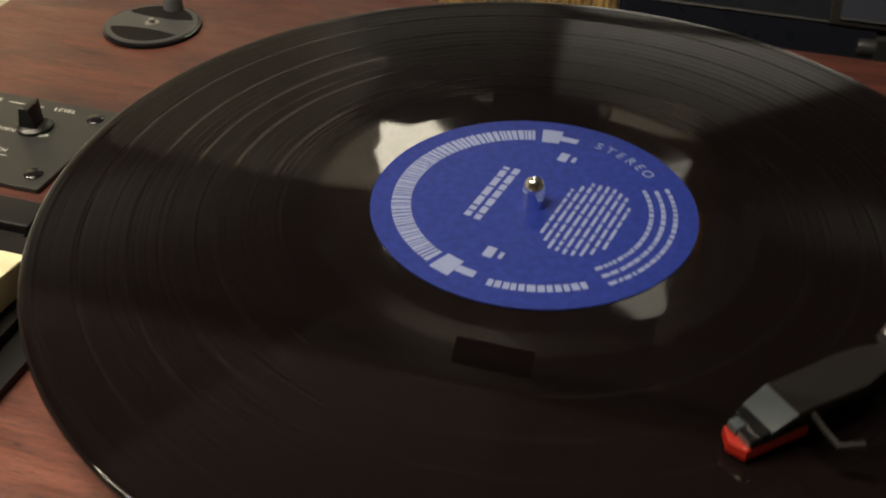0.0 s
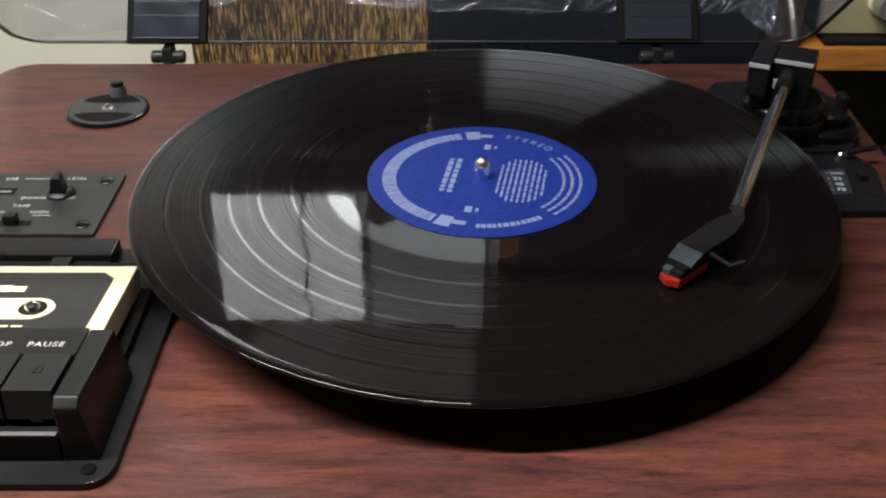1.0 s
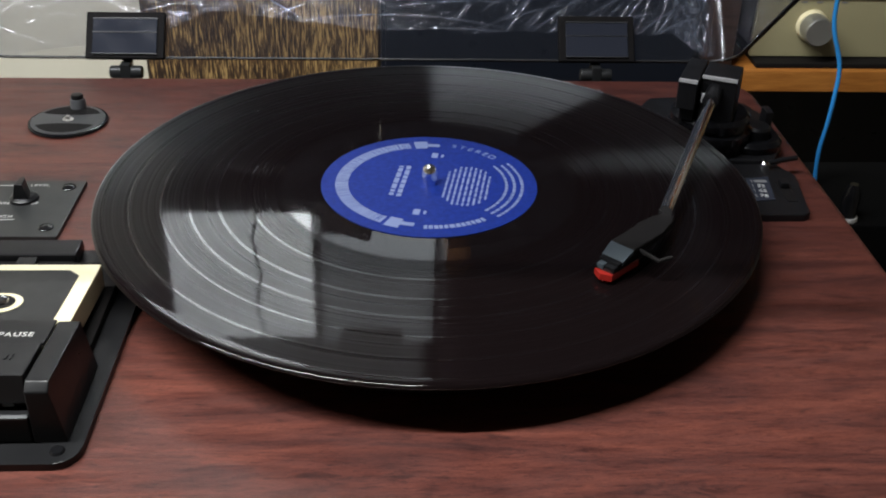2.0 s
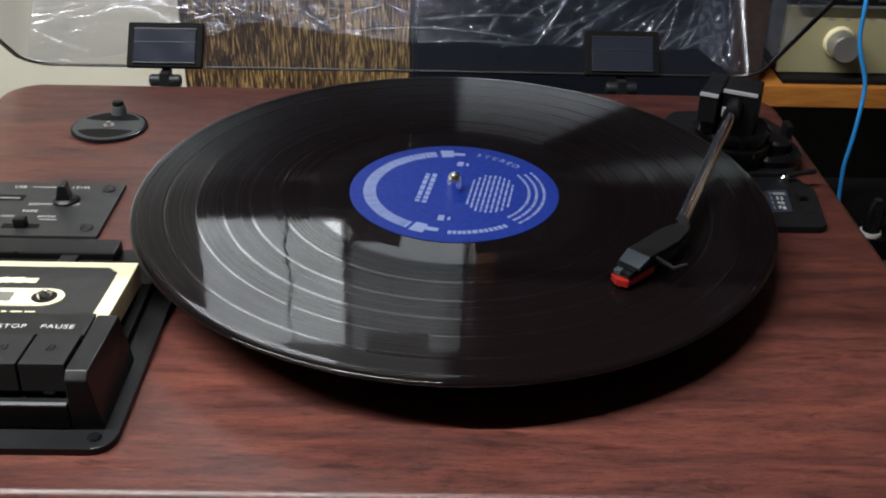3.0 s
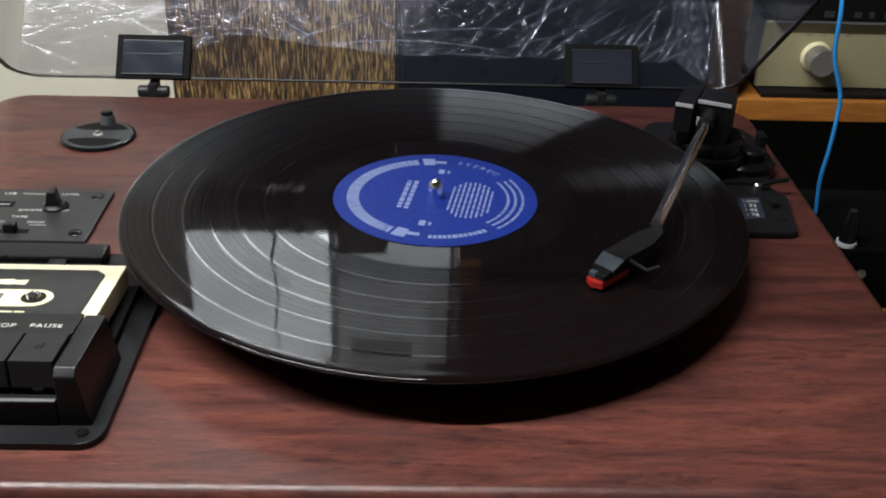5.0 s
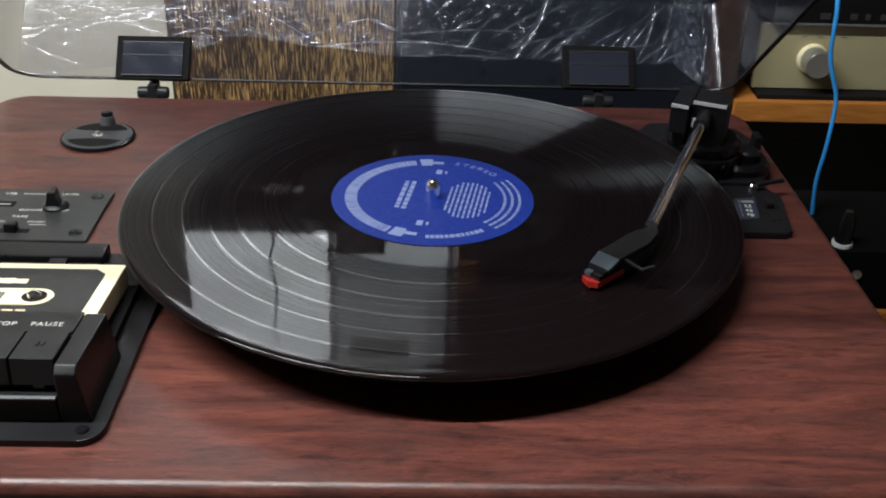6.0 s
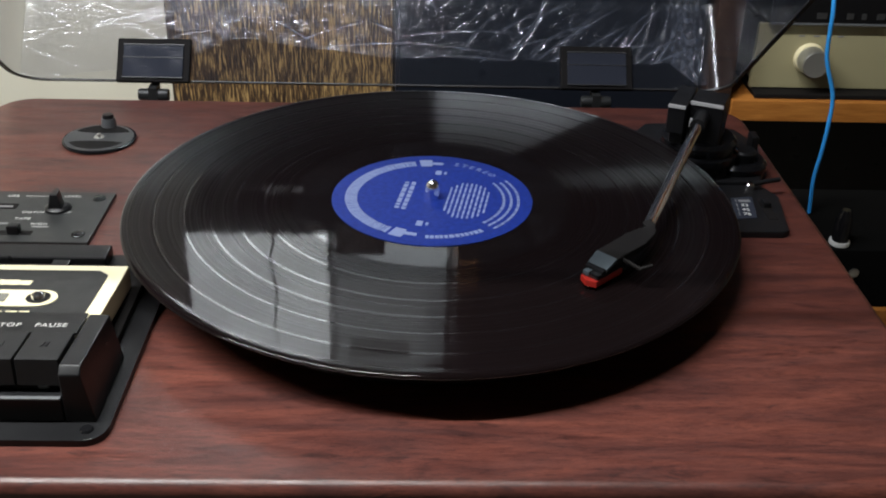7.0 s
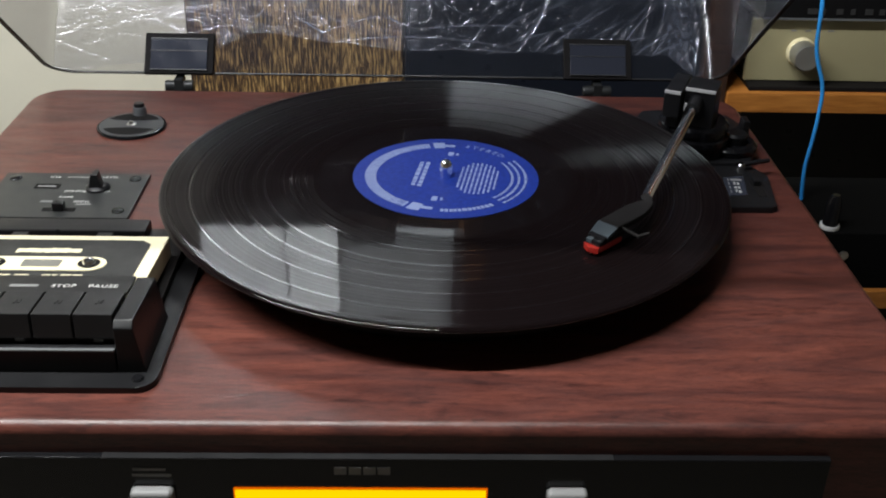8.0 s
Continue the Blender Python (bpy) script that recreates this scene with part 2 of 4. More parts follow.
SILVER = plastic("silver_paint", (0.5, 0.5, 0.5), 0.4)
CHAMPAGNE = plastic("champagne_faceplate", (0.34, 0.305, 0.18), 0.4, 0.33, 0.45, 900, 0.06)
WALL = painted_wall("cream_wall_paint", (0.74, 0.71, 0.60))
# paints of the unseen ceiling and walls, set low to weaken bounce light
CEILPAINT = painted_wall("toned_ceiling_paint", (0.30, 0.29, 0.27))
DARKWALL = painted_wall("low_bounce_paint", (0.25, 0.215, 0.18))
FLOOR = painted_wall("grey_floor_tile", (0.25, 0.23, 0.2))
BLUE = plastic("blue_cable_plastic", (0.03, 0.28, 0.72), 0.35)
ACRYLIC = clear_film("clear_acrylic", 0.012, 0.09, (0.83, 0.83, 0.85), 0.012)
# the film's crease glints are whitened into the sheet
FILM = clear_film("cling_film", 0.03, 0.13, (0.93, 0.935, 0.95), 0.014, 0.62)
AMBER = glowing("amber_display", (1.0, 0.68, 0.0), 1.05)
AMBER_EDGE = glowing("amber_display_edge", (1.0, 0.16, 0.0), 0.7)
PANEL_GLOW = glowing("lit_white_panel", (0.94, 1.0, 0.96), 15.0)
DIM_GLOW = glowing("lit_surface_glow", (0.9, 0.98, 0.97), 2.8)
TUBE = glowing("tube_glow", (1.0, 0.97, 0.92), 4.0)

# ---------------------------------------------------------------- mesh helpers


def link_bm(name, bm, material, parent=None, label="", smooth=None):
    me = bpy.data.meshes.new(name)
    bmesh.ops.recalc_face_normals(bm, faces=bm.faces)
    bm.to_mesh(me)
    bm.free()
    me.materials.append(material)
    if smooth is not None:
        me.shade_smooth()
        me.set_sharp_from_angle(angle=radians(smooth))
    ob = new(name, me)
    if smooth is not None and smooth < 100:
        wn = ob.modifiers.new("normals", "WEIGHTED_NORMAL")
        wn.keep_sharp = True
    if parent is not None:
        ob.parent = parent
    if label:
        tagged(ob, label)
    return ob


def part(name, bm, material, parent, label="", smooth=40):
    """One mesh object under a thing or under a part."""
    return link_bm(name, bm, material, parent, label, smooth)


def thing(name, at, label, category, group="", kind=""):
    ob = new(name)
    ob.empty_display_size = 0.02
    ob.matrix_basis = at if isinstance(at, Matrix) else pose(*at)
    return tagged(ob, label, category, group, kind)


def add_box(bm, x0, x1, y0, y1, z0, z1, bevel=0.0, seg=2, m=None):
    b = bmesh.new()
    bmesh.ops.create_cube(b, size=1)
    for v in b.verts:
        v.co = Vector(((x0 + x1) / 2 + v.co.x * (x1 - x0), (y0 + y1) / 2 + v.co.y * (y1 - y0), (z0 + z1) / 2 + v.co.z * (z1 - z0)))
    if bevel:
        bmesh.ops.bevel(b, geom=b.edges[:], offset=bevel, segments=seg, affect="EDGES", profile=0.5)
    if m is not None:
        b.transform(m)
    merge(bm, b)
    return bm


def merge(bm, b):
    me = bpy.data.meshes.new("tmp")
    b.to_mesh(me)
    b.free()
    bm.from_mesh(me)
    bpy.data.meshes.remove(me)


def box(*a, **k):
    return add_box(bmesh.new(), *a, **k)


def lathe(profile, seg=64, m=None):
    """Turns (radius, height) points round z; closes with caps where the radius is 0."""
    bm = bmesh.new()
    rings = []
    for r, z in profile:
        if r < 1e-7:
            rings.append([bm.verts.new((0, 0, z))])
        else:
            rings.append([bm.verts.new((r * math.cos(2 * math.pi * i / seg), r * math.sin(2 * math.pi * i / seg), z)) for i in range(seg)])
    for a, b in zip(rings, rings[1:]):
        for i in range(seg):
            j = (i + 1) % seg
            if len(a) == 1:
                bm.faces.new((a[0], b[i], b[j]))
            elif len(b) == 1:
                bm.faces.new((a[i], b[0], a[j]))
            else:
                bm.faces.new((a[i], b[i], b[j], a[j]))
    if m is not None:
        bm.transform(m)
    return bm


def prism(outline, z0, z1, bevel=0.0, m=None, seg=2):
    """Extrudes an (x, y) outline from z0 to z1."""
    bm = bmesh.new()
    lo = [bm.verts.new((x, y, z0)) for x, y in outline]
    hi = [bm.verts.new((x, y, z1)) for x, y in outline]
    bm.faces.new(lo[::-1])
    top = bm.faces.new(hi)
    k = len(outline)
    for i in range(k):
        bm.faces.new((lo[i], lo[(i + 1) % k], hi[(i + 1) % k], hi[i]))
    if bevel:
        bmesh.ops.bevel(bm, geom=list(top.edges), offset=bevel, segments=seg, affect="EDGES", profile=0.5)
    if m is not None:
        bm.transform(m)
    return bm


def round_rect(x0, x1, y0, y1, r, seg=6):
    """Outline of a rectangle; r is one radius or (front-right, back-right, back-left, front-left)."""
    rs = r if isinstance(r, tuple) else (r,) * 4
    pts = []
    for (cx, cy, a0), q in zip(((x1, y0, -90), (x1, y1, 0), (x0, y1, 90), (x0, y0, 180)), rs):
        ox, oy = cx + (-q if cx == x1 else q), cy + (q if cy == y0 else -q)
        for i in range(seg + 1):
            a = radians(a0 + 90 * i / seg)
            pts.append((ox + q * math.cos(a), oy + q * math.sin(a)))
    return pts


def rounded_slab(x0, x1, y0, y1, radii, z0, z1, r, seg=7):
    """A block with rounded upright corners and a rounded top edge."""
    bm = bmesh.new()
    rings = []
    for inset, z in [(0, z0), (0, z1 - r)] + [(r * (1 - math.cos(radians(90 * i / seg))), z1 - r + r * math.sin(radians(90 * i / seg))) for i in range(1, seg + 1)]:
        o = round_rect(x0 + inset, x1 - inset, y0 + inset, y1 - inset, tuple(q - inset for q in radii), 8)
        rings.append([bm.verts.new((x, y, z)) for x, y in o])
    for a, b in zip(rings, rings[1:]):
        for i in range(len(a)):
            j = (i + 1) % len(a)
            bm.faces.new((a[i], a[j], b[j], b[i]))
    bm.faces.new(rings[0][::-1])
    bm.faces.new(rings[-1])
    return bm


def tube(points, radius, seg=12, up=(0.13, 0.99, 0.05)):
    """A round rod along points."""
    bm = bmesh.new()
    pts = [Vector(p) for p in points]
    rings = []
    for i, p in enumerate(pts):
        d = (pts[min(i + 1, len(pts) - 1)] - pts[max(i - 1, 0)]).normalized()
        s = d.cross(Vector(up)).normalized()
        u = s.cross(d)
        rings.append([bm.verts.new(p + radius * (math.cos(2 * math.pi * k / seg) * s + math.sin(2 * math.pi * k / seg) * u)) for k in range(seg)])
    for a, b in zip(rings, rings[1:]):
        for k in range(seg):
            bm.faces.new((a[k], a[(k + 1) % seg], b[(k + 1) % seg], b[k]))
    bm.faces.new(rings[0][::-1])
    bm.faces.new(rings[-1])
    return bm


def arc_strip(bm, r0, r1, a0, a1, z, height=0.0001, step=3):
    """A flat printed arc between two radii and two angles."""
    k = max(2, int(abs(a1 - a0) / step))
    rows = []
    for i in range(k + 1):
        a = radians(a0 + (a1 - a0) * i / k)
        c, s = math.cos(a), math.sin(a)
        rows.append((bm.verts.new((r0 * c, r0 * s, z)), bm.verts.new((r1 * c, r1 * s, z))))
    for p, q in zip(rows, rows[1:]):
        bm.faces.new((p[0], p[1], q[1], q[0]))


def lettering(name, text, size, m, material, parent, depth=0.00005, spread=1.0):
    cu = bpy.data.curves.new(name, "FONT")
    cu.body, cu.size, cu.extrude, cu.align_x, cu.align_y = text, size, depth, "CENTER", "CENTER"
    cu.space_character = spread
    tmp = bpy.data.objects.new(name, cu)
    scene.collection.objects.link(tmp)
    me = bpy.data.meshes.new_from_object(tmp.evaluated_get(bpy.context.evaluated_depsgraph_get()))
    bpy.data.objects.remove(tmp)
    bpy.data.curves.remove(cu)
    me.name = name
    me.transform(m)
    me.materials.clear()
    me.materials.append(material)
    ob = new(name, me)
    ob.parent = parent
    return ob


# ---------------------------------------------------------------- room
def setting(name, bm, material, label, smooth=None):
    ob = link_bm(name, bm, material, None, label, smooth)
    return tagged(ob, "", "", "", "structure")


X0, X1, Y0, Y1, Z0 = -1.6, 1.5, -2.2, 0.62, -0.92
setting("floor", box(X0 - 0.1, X1 + 0.1, Y0 - 0.1, Y1 + 0.1, Z0 - 0.1, Z0), FLOOR, "plain grey floor of the room")
setting("wall_back", box(X0 - 0.1, X1 + 0.1, Y1, Y1 + 0.1, Z0, CEIL), WALL, "cream painted wall behind the record player")
# unseen walls, kept darker than the back one to cut fill
setting("wall_left", box(X0 - 0.1, X0, Y0, Y1, Z0, CEIL), DARKWALL, "unseen side wall, painted dark to bounce little light")
setting("wall_right", box(X1, X1 + 0.1, Y0, Y1, Z0, CEIL), DARKWALL, "unseen side wall, painted dark to bounce little light")
setting("wall_front", box(X0 - 0.1, X1 + 0.1, Y0 - 0.1, Y0, Z0, CEIL), DARKWALL, "unseen wall behind the viewer, painted dark to bounce little light")
setting("ceiling", box(X0 - 0.1, X1 + 0.1, Y0 - 0.1, Y1 + 0.1, CEIL, CEIL + 0.1), CEILPAINT, "unseen grey ceiling, toned down to bounce less light")

tube_lamp = thing("hanging_lamp", (-0.62, -0.18, CEIL), "white fluorescent tube lamp hanging from the ceiling on two rods", "lamp")
drop = 1.0 - CEIL
part("housing", box(-0.63, 0.63, -0.035, 0.035, drop + 0.03, drop + 0.075, bevel=0.006), SILVER, tube_lamp)
part("tube", tube([(-0.61, 0, drop + 0.016), (0.61, 0, drop + 0.016)], 0.013), TUBE, tube_lamp, "glowing fluorescent tube")
for x in (-0.25, 0.25):
    part("rod", tube([(x, 0, drop + 0.075), (x, 0, 0)], 0.004), STEEL, tube_lamp)

# ---------------------------------------------------------------- turntable
PX0, PX1, PY0, PY1, PH = -0.279, 0.2055, -0.1870, 0.183, 0.19
BASE = -PH - 0.012


def build_table():
    t = thing("table", (0, 0, Z0), "plain dark wooden table under the record player", "table")
    top = BASE - Z0
    part("tabletop", box(-0.62, 0.235, -0.30, 0.33, top - 0.03, top, bevel=0.003), BROWN, t)
    for x in (-0.58, 0.19):
        for y in (-0.26, 0.29):
            part("leg", box(x - 0.025, x + 0.025, y - 0.025, y + 0.025, 0, top - 0.03, bevel=0.003), BROWN, t)


build_table()
player = thing("turntable", (0, 0, BASE), "mahogany-finish record player with cassette deck and raised clear lid", "turntable")
UP = Matrix.Translation((0, 0, -BASE))


def lift(bm):
    bm.transform(UP)
    return bm


def build_plinth():
    part("plinth", lift(rounded_slab(PX0, PX1, PY0, PY1, (0.012, 0.024, 0.024, 0.012), -PH, 0, 0.0048)), WOOD, player, "reddish mahogany wood-grain cabinet", 50)
    for x in (PX0 + 0.04, PX1 - 0.04):
        for y in (PY0 + 0.04, PY1 - 0.04):
            part("foot", lathe([(0, 0), (0.018, 0), (0.02, 0.003), (0.02, 0.0125), (0, 0.0125)], 24, Matrix.Translation((x, y, 0))), RUBBER, player)
    # black front fascia
    f = part("front_panel", lift(box(-0.225, 0.152, PY0 - 0.003, PY0 + 0.01, -0.165, -0.0135, bevel=0.0010)), GLOSS, player, "glossy black front fascia")
    part("trim", lift(box(-0.1385, 0.0640, PY0 - 0.0034, PY0, -0.0139, -0.0134)), MATTE, player, "thin grey trim line")
    part("display", lift(box(-0.0873, 0.0136, PY0 - 0.0045, PY0, -0.058, -0.0291, bevel=0.0005)), AMBER, f, "glowing amber display window")
    part("display_border", lift(box(-0.0880, 0.0143, PY0 - 0.0038, PY0, -0.0587, -0.0285, bevel=0.0003)), AMBER_EDGE, f, "orange glowing display border")
    for a, b in ((-0.1286, -0.1116), (0.0382, 0.0547)):
        part("button", lift(box(a, b, PY0 - 0.008, PY0, -0.042, -0.0278, bevel=0.0022, seg=3)), DIM, f, "rounded silver push button")
    bm = bmesh.new()
    for i in range(4):
        x = -0.0473 + 0.0058 * i
        add_box(bm, x, x + 0.0049, PY0 - 0.0035, PY0 - 0.001, -0.0214, -0.0178)
    part("badge", lift(bm), DIM, f, "small grey maker's badge")
    bm = bmesh.new()
    add_box(bm, -0.1270, -0.1140, PY0 - 0.0033, PY0 - 0.001, -0.0200, -0.0188)
    add_box(bm, -0.1275, -0.1120, PY0 - 0.0033, PY0 - 0.001, -0.0230, -0.0215)
    part("caption", lift(bm), DIM, f)


build_plinth()

ZR = 0.0213
LABEL_TURN = -10.0


def build_platter():
    pl = part("platter", lift(lathe([(0, 0.0005), (0.128, 0.0005), (0.130, 0.004), (0.131, 0.0045), (0.1335, 0.006), (0.1335, 0.0150), (0.1315, 0.0165), (0, 0.0165)], 96)), RUBBER, player, "black platter", 30)
    part("mat", lift(lathe([(0, 0.0166), (0.1375, 0.0166), (0.138, 0.0172), (0.1375, 0.0190), (0, 0.0190)], 96)), RUBBER, pl)
    part("spindle", lift(lathe([(0, 0.0165), (0.0036, 0.0165), (0.0036, 0.0262), (0.0033, 0.0284), (0.0024, 0.0299), (0.0011, 0.0306), (0, 0.0307)], 24)), CHROME, player, "polished steel spindle with a rounded tip")


build_platter()


def build_record():
    rec = thing("vinyl_record", (0, 0, 0.0191), "black vinyl LP with a blue paper label", "record")
    h = ZR - 0.0191
    R1 = 0.1505
    part("disc", lathe([(0.0036, 0), (R1 - 0.0012, 0.0001), (R1 - 0.0004, h * 0.2), (R1, h * 0.42), (R1 - 0.0003, h * 0.68), (R1 - 0.0010, h * 0.9), (R1 - 0.0022, h), (R1 - 0.0040, h - 0.00003), (R1 - 0.0065, h - 0.0002), (0.0605, h - 0.0002), (0.0590, h - 0.0003), (0.0500, h - 0.0003), (0.0036, h - 0.0003), (0.0036, 0)], 192), VINYL, rec, "black grooved vinyl", 60)
    lab = part("paper_label", lathe([(0.0036, h - 0.0004), (0.0500, h - 0.0004), (0.0500, h), (0.0036, h)], 96), LABEL, rec, "royal blue paper label")
    turn = Matrix.Rotation(radians(LABEL_TURN), 4, "Z")
    z = h + 0.00006

    def ink(name, bm, note=""):
        bm.transform(turn)
        ob = part(name, bm, INK, lab, note, None)
        if name.endswith(("lettering", "list")):
            tagged(ob, "", "", "", "stuff")

    bm = bmesh.new()
    rnd = random.Random(4)
    # broad ring lettering, too fine to read: a close row of strokes
    a = 112.0
    while a < 248:
        w = rnd.uniform(1.0, 2.6)
        arc_strip(bm, 0.0375, 0.0435, a, a + w, z)
        a += w + rnd.uniform(0.35, 0.8)
    ink("ring_lettering", bm)
    for c in (104, 256):
        bm = bmesh.new()
        arc_strip(bm, 0.0365, 0.0445, c - 4.5, c + 4.5, z + 0.00006)
        arc_strip(bm, 0.0385, 0.0415, c + 4.6 if c > 180 else c - 13, c + 13 if c > 180 else c - 4.6, z + 0.00006)
        ink("emblem", bm, "pale silver emblem")
    bm = bmesh.new()
    for r in (0.0352, 0.0388, 0.0424):
        a = -38.0
        while a < 38:
            w = rnd.uniform(1.5, 4)
            arc_strip(bm, r, r + 0.0014, a, a + w, z)
            a += w + rnd.uniform(0.5, 1.2)
    ink("edge_lettering", bm)
    for k, ch in enumerate("STEREO"):
        ang = LABEL_TURN + 66 + 15 - 6 * k
        m = Matrix.Rotation(radians(ang - 90), 4, "Z") @ Matrix.Translation((0, 0.0413, z))
        lettering("letter", ch, 0.0052, m, INK, lab, 0.00002)
    for c in (294,):
        bm = bmesh.new()
        a = c - 19.0
        while a < c + 19:
            w = rnd.uniform(1.8, 3.4)
            arc_strip(bm, 0.0398, 0.0428, a, a + w, z)
            a += w + rnd.uniform(0.4, 0.9)
        ink("side_lettering", bm)
    # track list: lines across, read from the right
    bm = bmesh.new()
    for i, half in enumerate((0.013, 0.016, 0.019, 0.019, 0.0195, 0.019, 0.018, 0.016, 0.012)):
        x = 0.0075 + 0.0024 * i
        y = -half
        while y < half - 0.001:
            w = min(rnd.uniform(0.002, 0.007), half - y)
            add_box(bm, x, x + 0.0010, y, y + w, z - 0.0001, z)
            y += w + 0.0009
    ink("track_list", bm)
    bm = bmesh.new()
    for x, half in ((-0.0130, 0.0155), (-0.0165, 0.0150)):
        y = -half
        while y < half - 0.001:
            w = min(rnd.uniform(0.002, 0.005), half - y)
            add_box(bm, x, x + 0.0022, y, y + w, z - 0.0001, z)
            y += w + 0.0009
    ink("title_lettering", bm)
    for y in (0.0265, -0.0310):
        ink("catalogue_mark", box(-0.003, 0.000, y, y + 0.0050, z - 0.0001, z))
        ink("catalogue_mark", box(0.0015, 0.0028, y + 0.001, y + 0.004, z - 0.0001, z))


build_record()


def build_lid():
    """Clear dust cover, raised by 39 degrees about its back edge."""
    tilt = Matrix.Translation((0, 0.207, 0.003 - BASE)) @ Matrix.Rotation(radians(-39), 4, "X")
    # in the lid's own frame: y runs forward from the hinge as negative, z is the closed lid's up
    L, D, w = 0.397, 0.062, 0.003
    outer, inner = round_rect(-0.278, 0.2055, -L, 0, 0.020, 8), round_rect(-0.278 + w, 0.2055 - w, -L + w, -w, 0.017, 8)
    bm = bmesh.new()
    k = len(outer)
    oz, iz, ot, it = [[bm.verts.new((x, y, z)) for x, y in ring] for ring, z in ((outer, 0), (inner, 0), (outer, D), (inner, D - w))]
    for i in range(k):
        j = (i + 1) % k
        bm.faces.new((oz[i], oz[j], iz[j], iz[i]))
        bm.faces.new((oz[i], ot[i], ot[j], oz[j]))
        bm.faces.new((iz[i], iz[j], it[j], it[i]))
    bm.faces.new(ot)
    bm.faces.new(it[::-1])
    bm.transform(tilt)
    lid = part("dust_cover", bm, ACRYLIC, player, "clear acrylic dust cover, half raised", 30)
    # dark line of the cut edge
    rimb = bmesh.new()
    a = [rimb.verts.new((x, y, -0.0012)) for x, y in outer]
    b = [rimb.verts.new((x, y, -0.0002)) for x, y in outer]
    c = [rimb.verts.new((x, y, -0.0002)) for x, y in inner]
    d = [rimb.verts.new((x, y, -0.0012)) for x, y in inner]
    for i in range(k):
        j = (i + 1) % k
        for p, q in ((a, b), (b, c), (c, d), (d, a)):
            rimb.faces.new((p[i], p[j], q[j], q[i]))
    rimb.transform(tilt)
    part("rim", rimb, EDGE, lid, "greyish cut edge", 30)
    for cx in (-0.1855, 0.1135):
        hb = bmesh.new()
        add_box(hb, cx - 0.0245, cx + 0.0245, -0.0075, -0.0032, -0.003, 0.0275, bevel=0.001)
        hb.transform(tilt)
        h = part("hinge", hb, RUBBER, lid, "black plastic lid hinge")
        ib = box(cx - 0.020, cx + 0.020, -0.0085, -0.0076, 0.000, 0.0225, bevel=0.0003)
        ib.transform(tilt)
        k1 = bmesh.new()
        for s in (-1, 1):
            merge(k1, lathe([(0, -0.004), (0.0035, -0.004), (0.004, -0.003), (0.004, 0.003), (0.0035, 0.004), (0, 0.004)], 16, Matrix.Translation((cx + 0.006 * s, 0.200, -0.004 - BASE)) @ Matrix.Rotation(radians(90), 4, "Y")))
        add_box(k1, cx - 0.003, cx + 0.003, 0.196, 0.208, -0.010 - BASE, 0.002 - BASE, bevel=0.0006)
        add_box(k1, cx - 0.012, cx + 0.012, 0.1835, 0.197, -0.020 - BASE, -0.008 - BASE, bevel=0.0006)
        # the lighter plastic carries the knuckle's greyish highlights
        part("hinge_knuckle", k1, PLATE, lid, "black hinge knuckle")
        part("hinge_window", ib, SMOKE, lid, "smoky grey hinge face")
        for za, zb in ((0.0225, 0.0231), (-0.0006, 0.0), (0.0135, 0.0139)):
            lb = box(cx - 0.020, cx + 0.020, -0.0089, -0.0077, za, zb)
            lb.transform(tilt)
            part("hinge_line", lb, TRIM, lid, "thin pale line")
    pb = box(-0.049, -0.011, -0.205, -0.192, D - w - 0.0012, D - w - 0.0004, bevel=0.0003)
    pb.transform(tilt)
    part("sticker", pb, BLACK, lid, "small black sticker")
    return tilt


LID = build_lid()


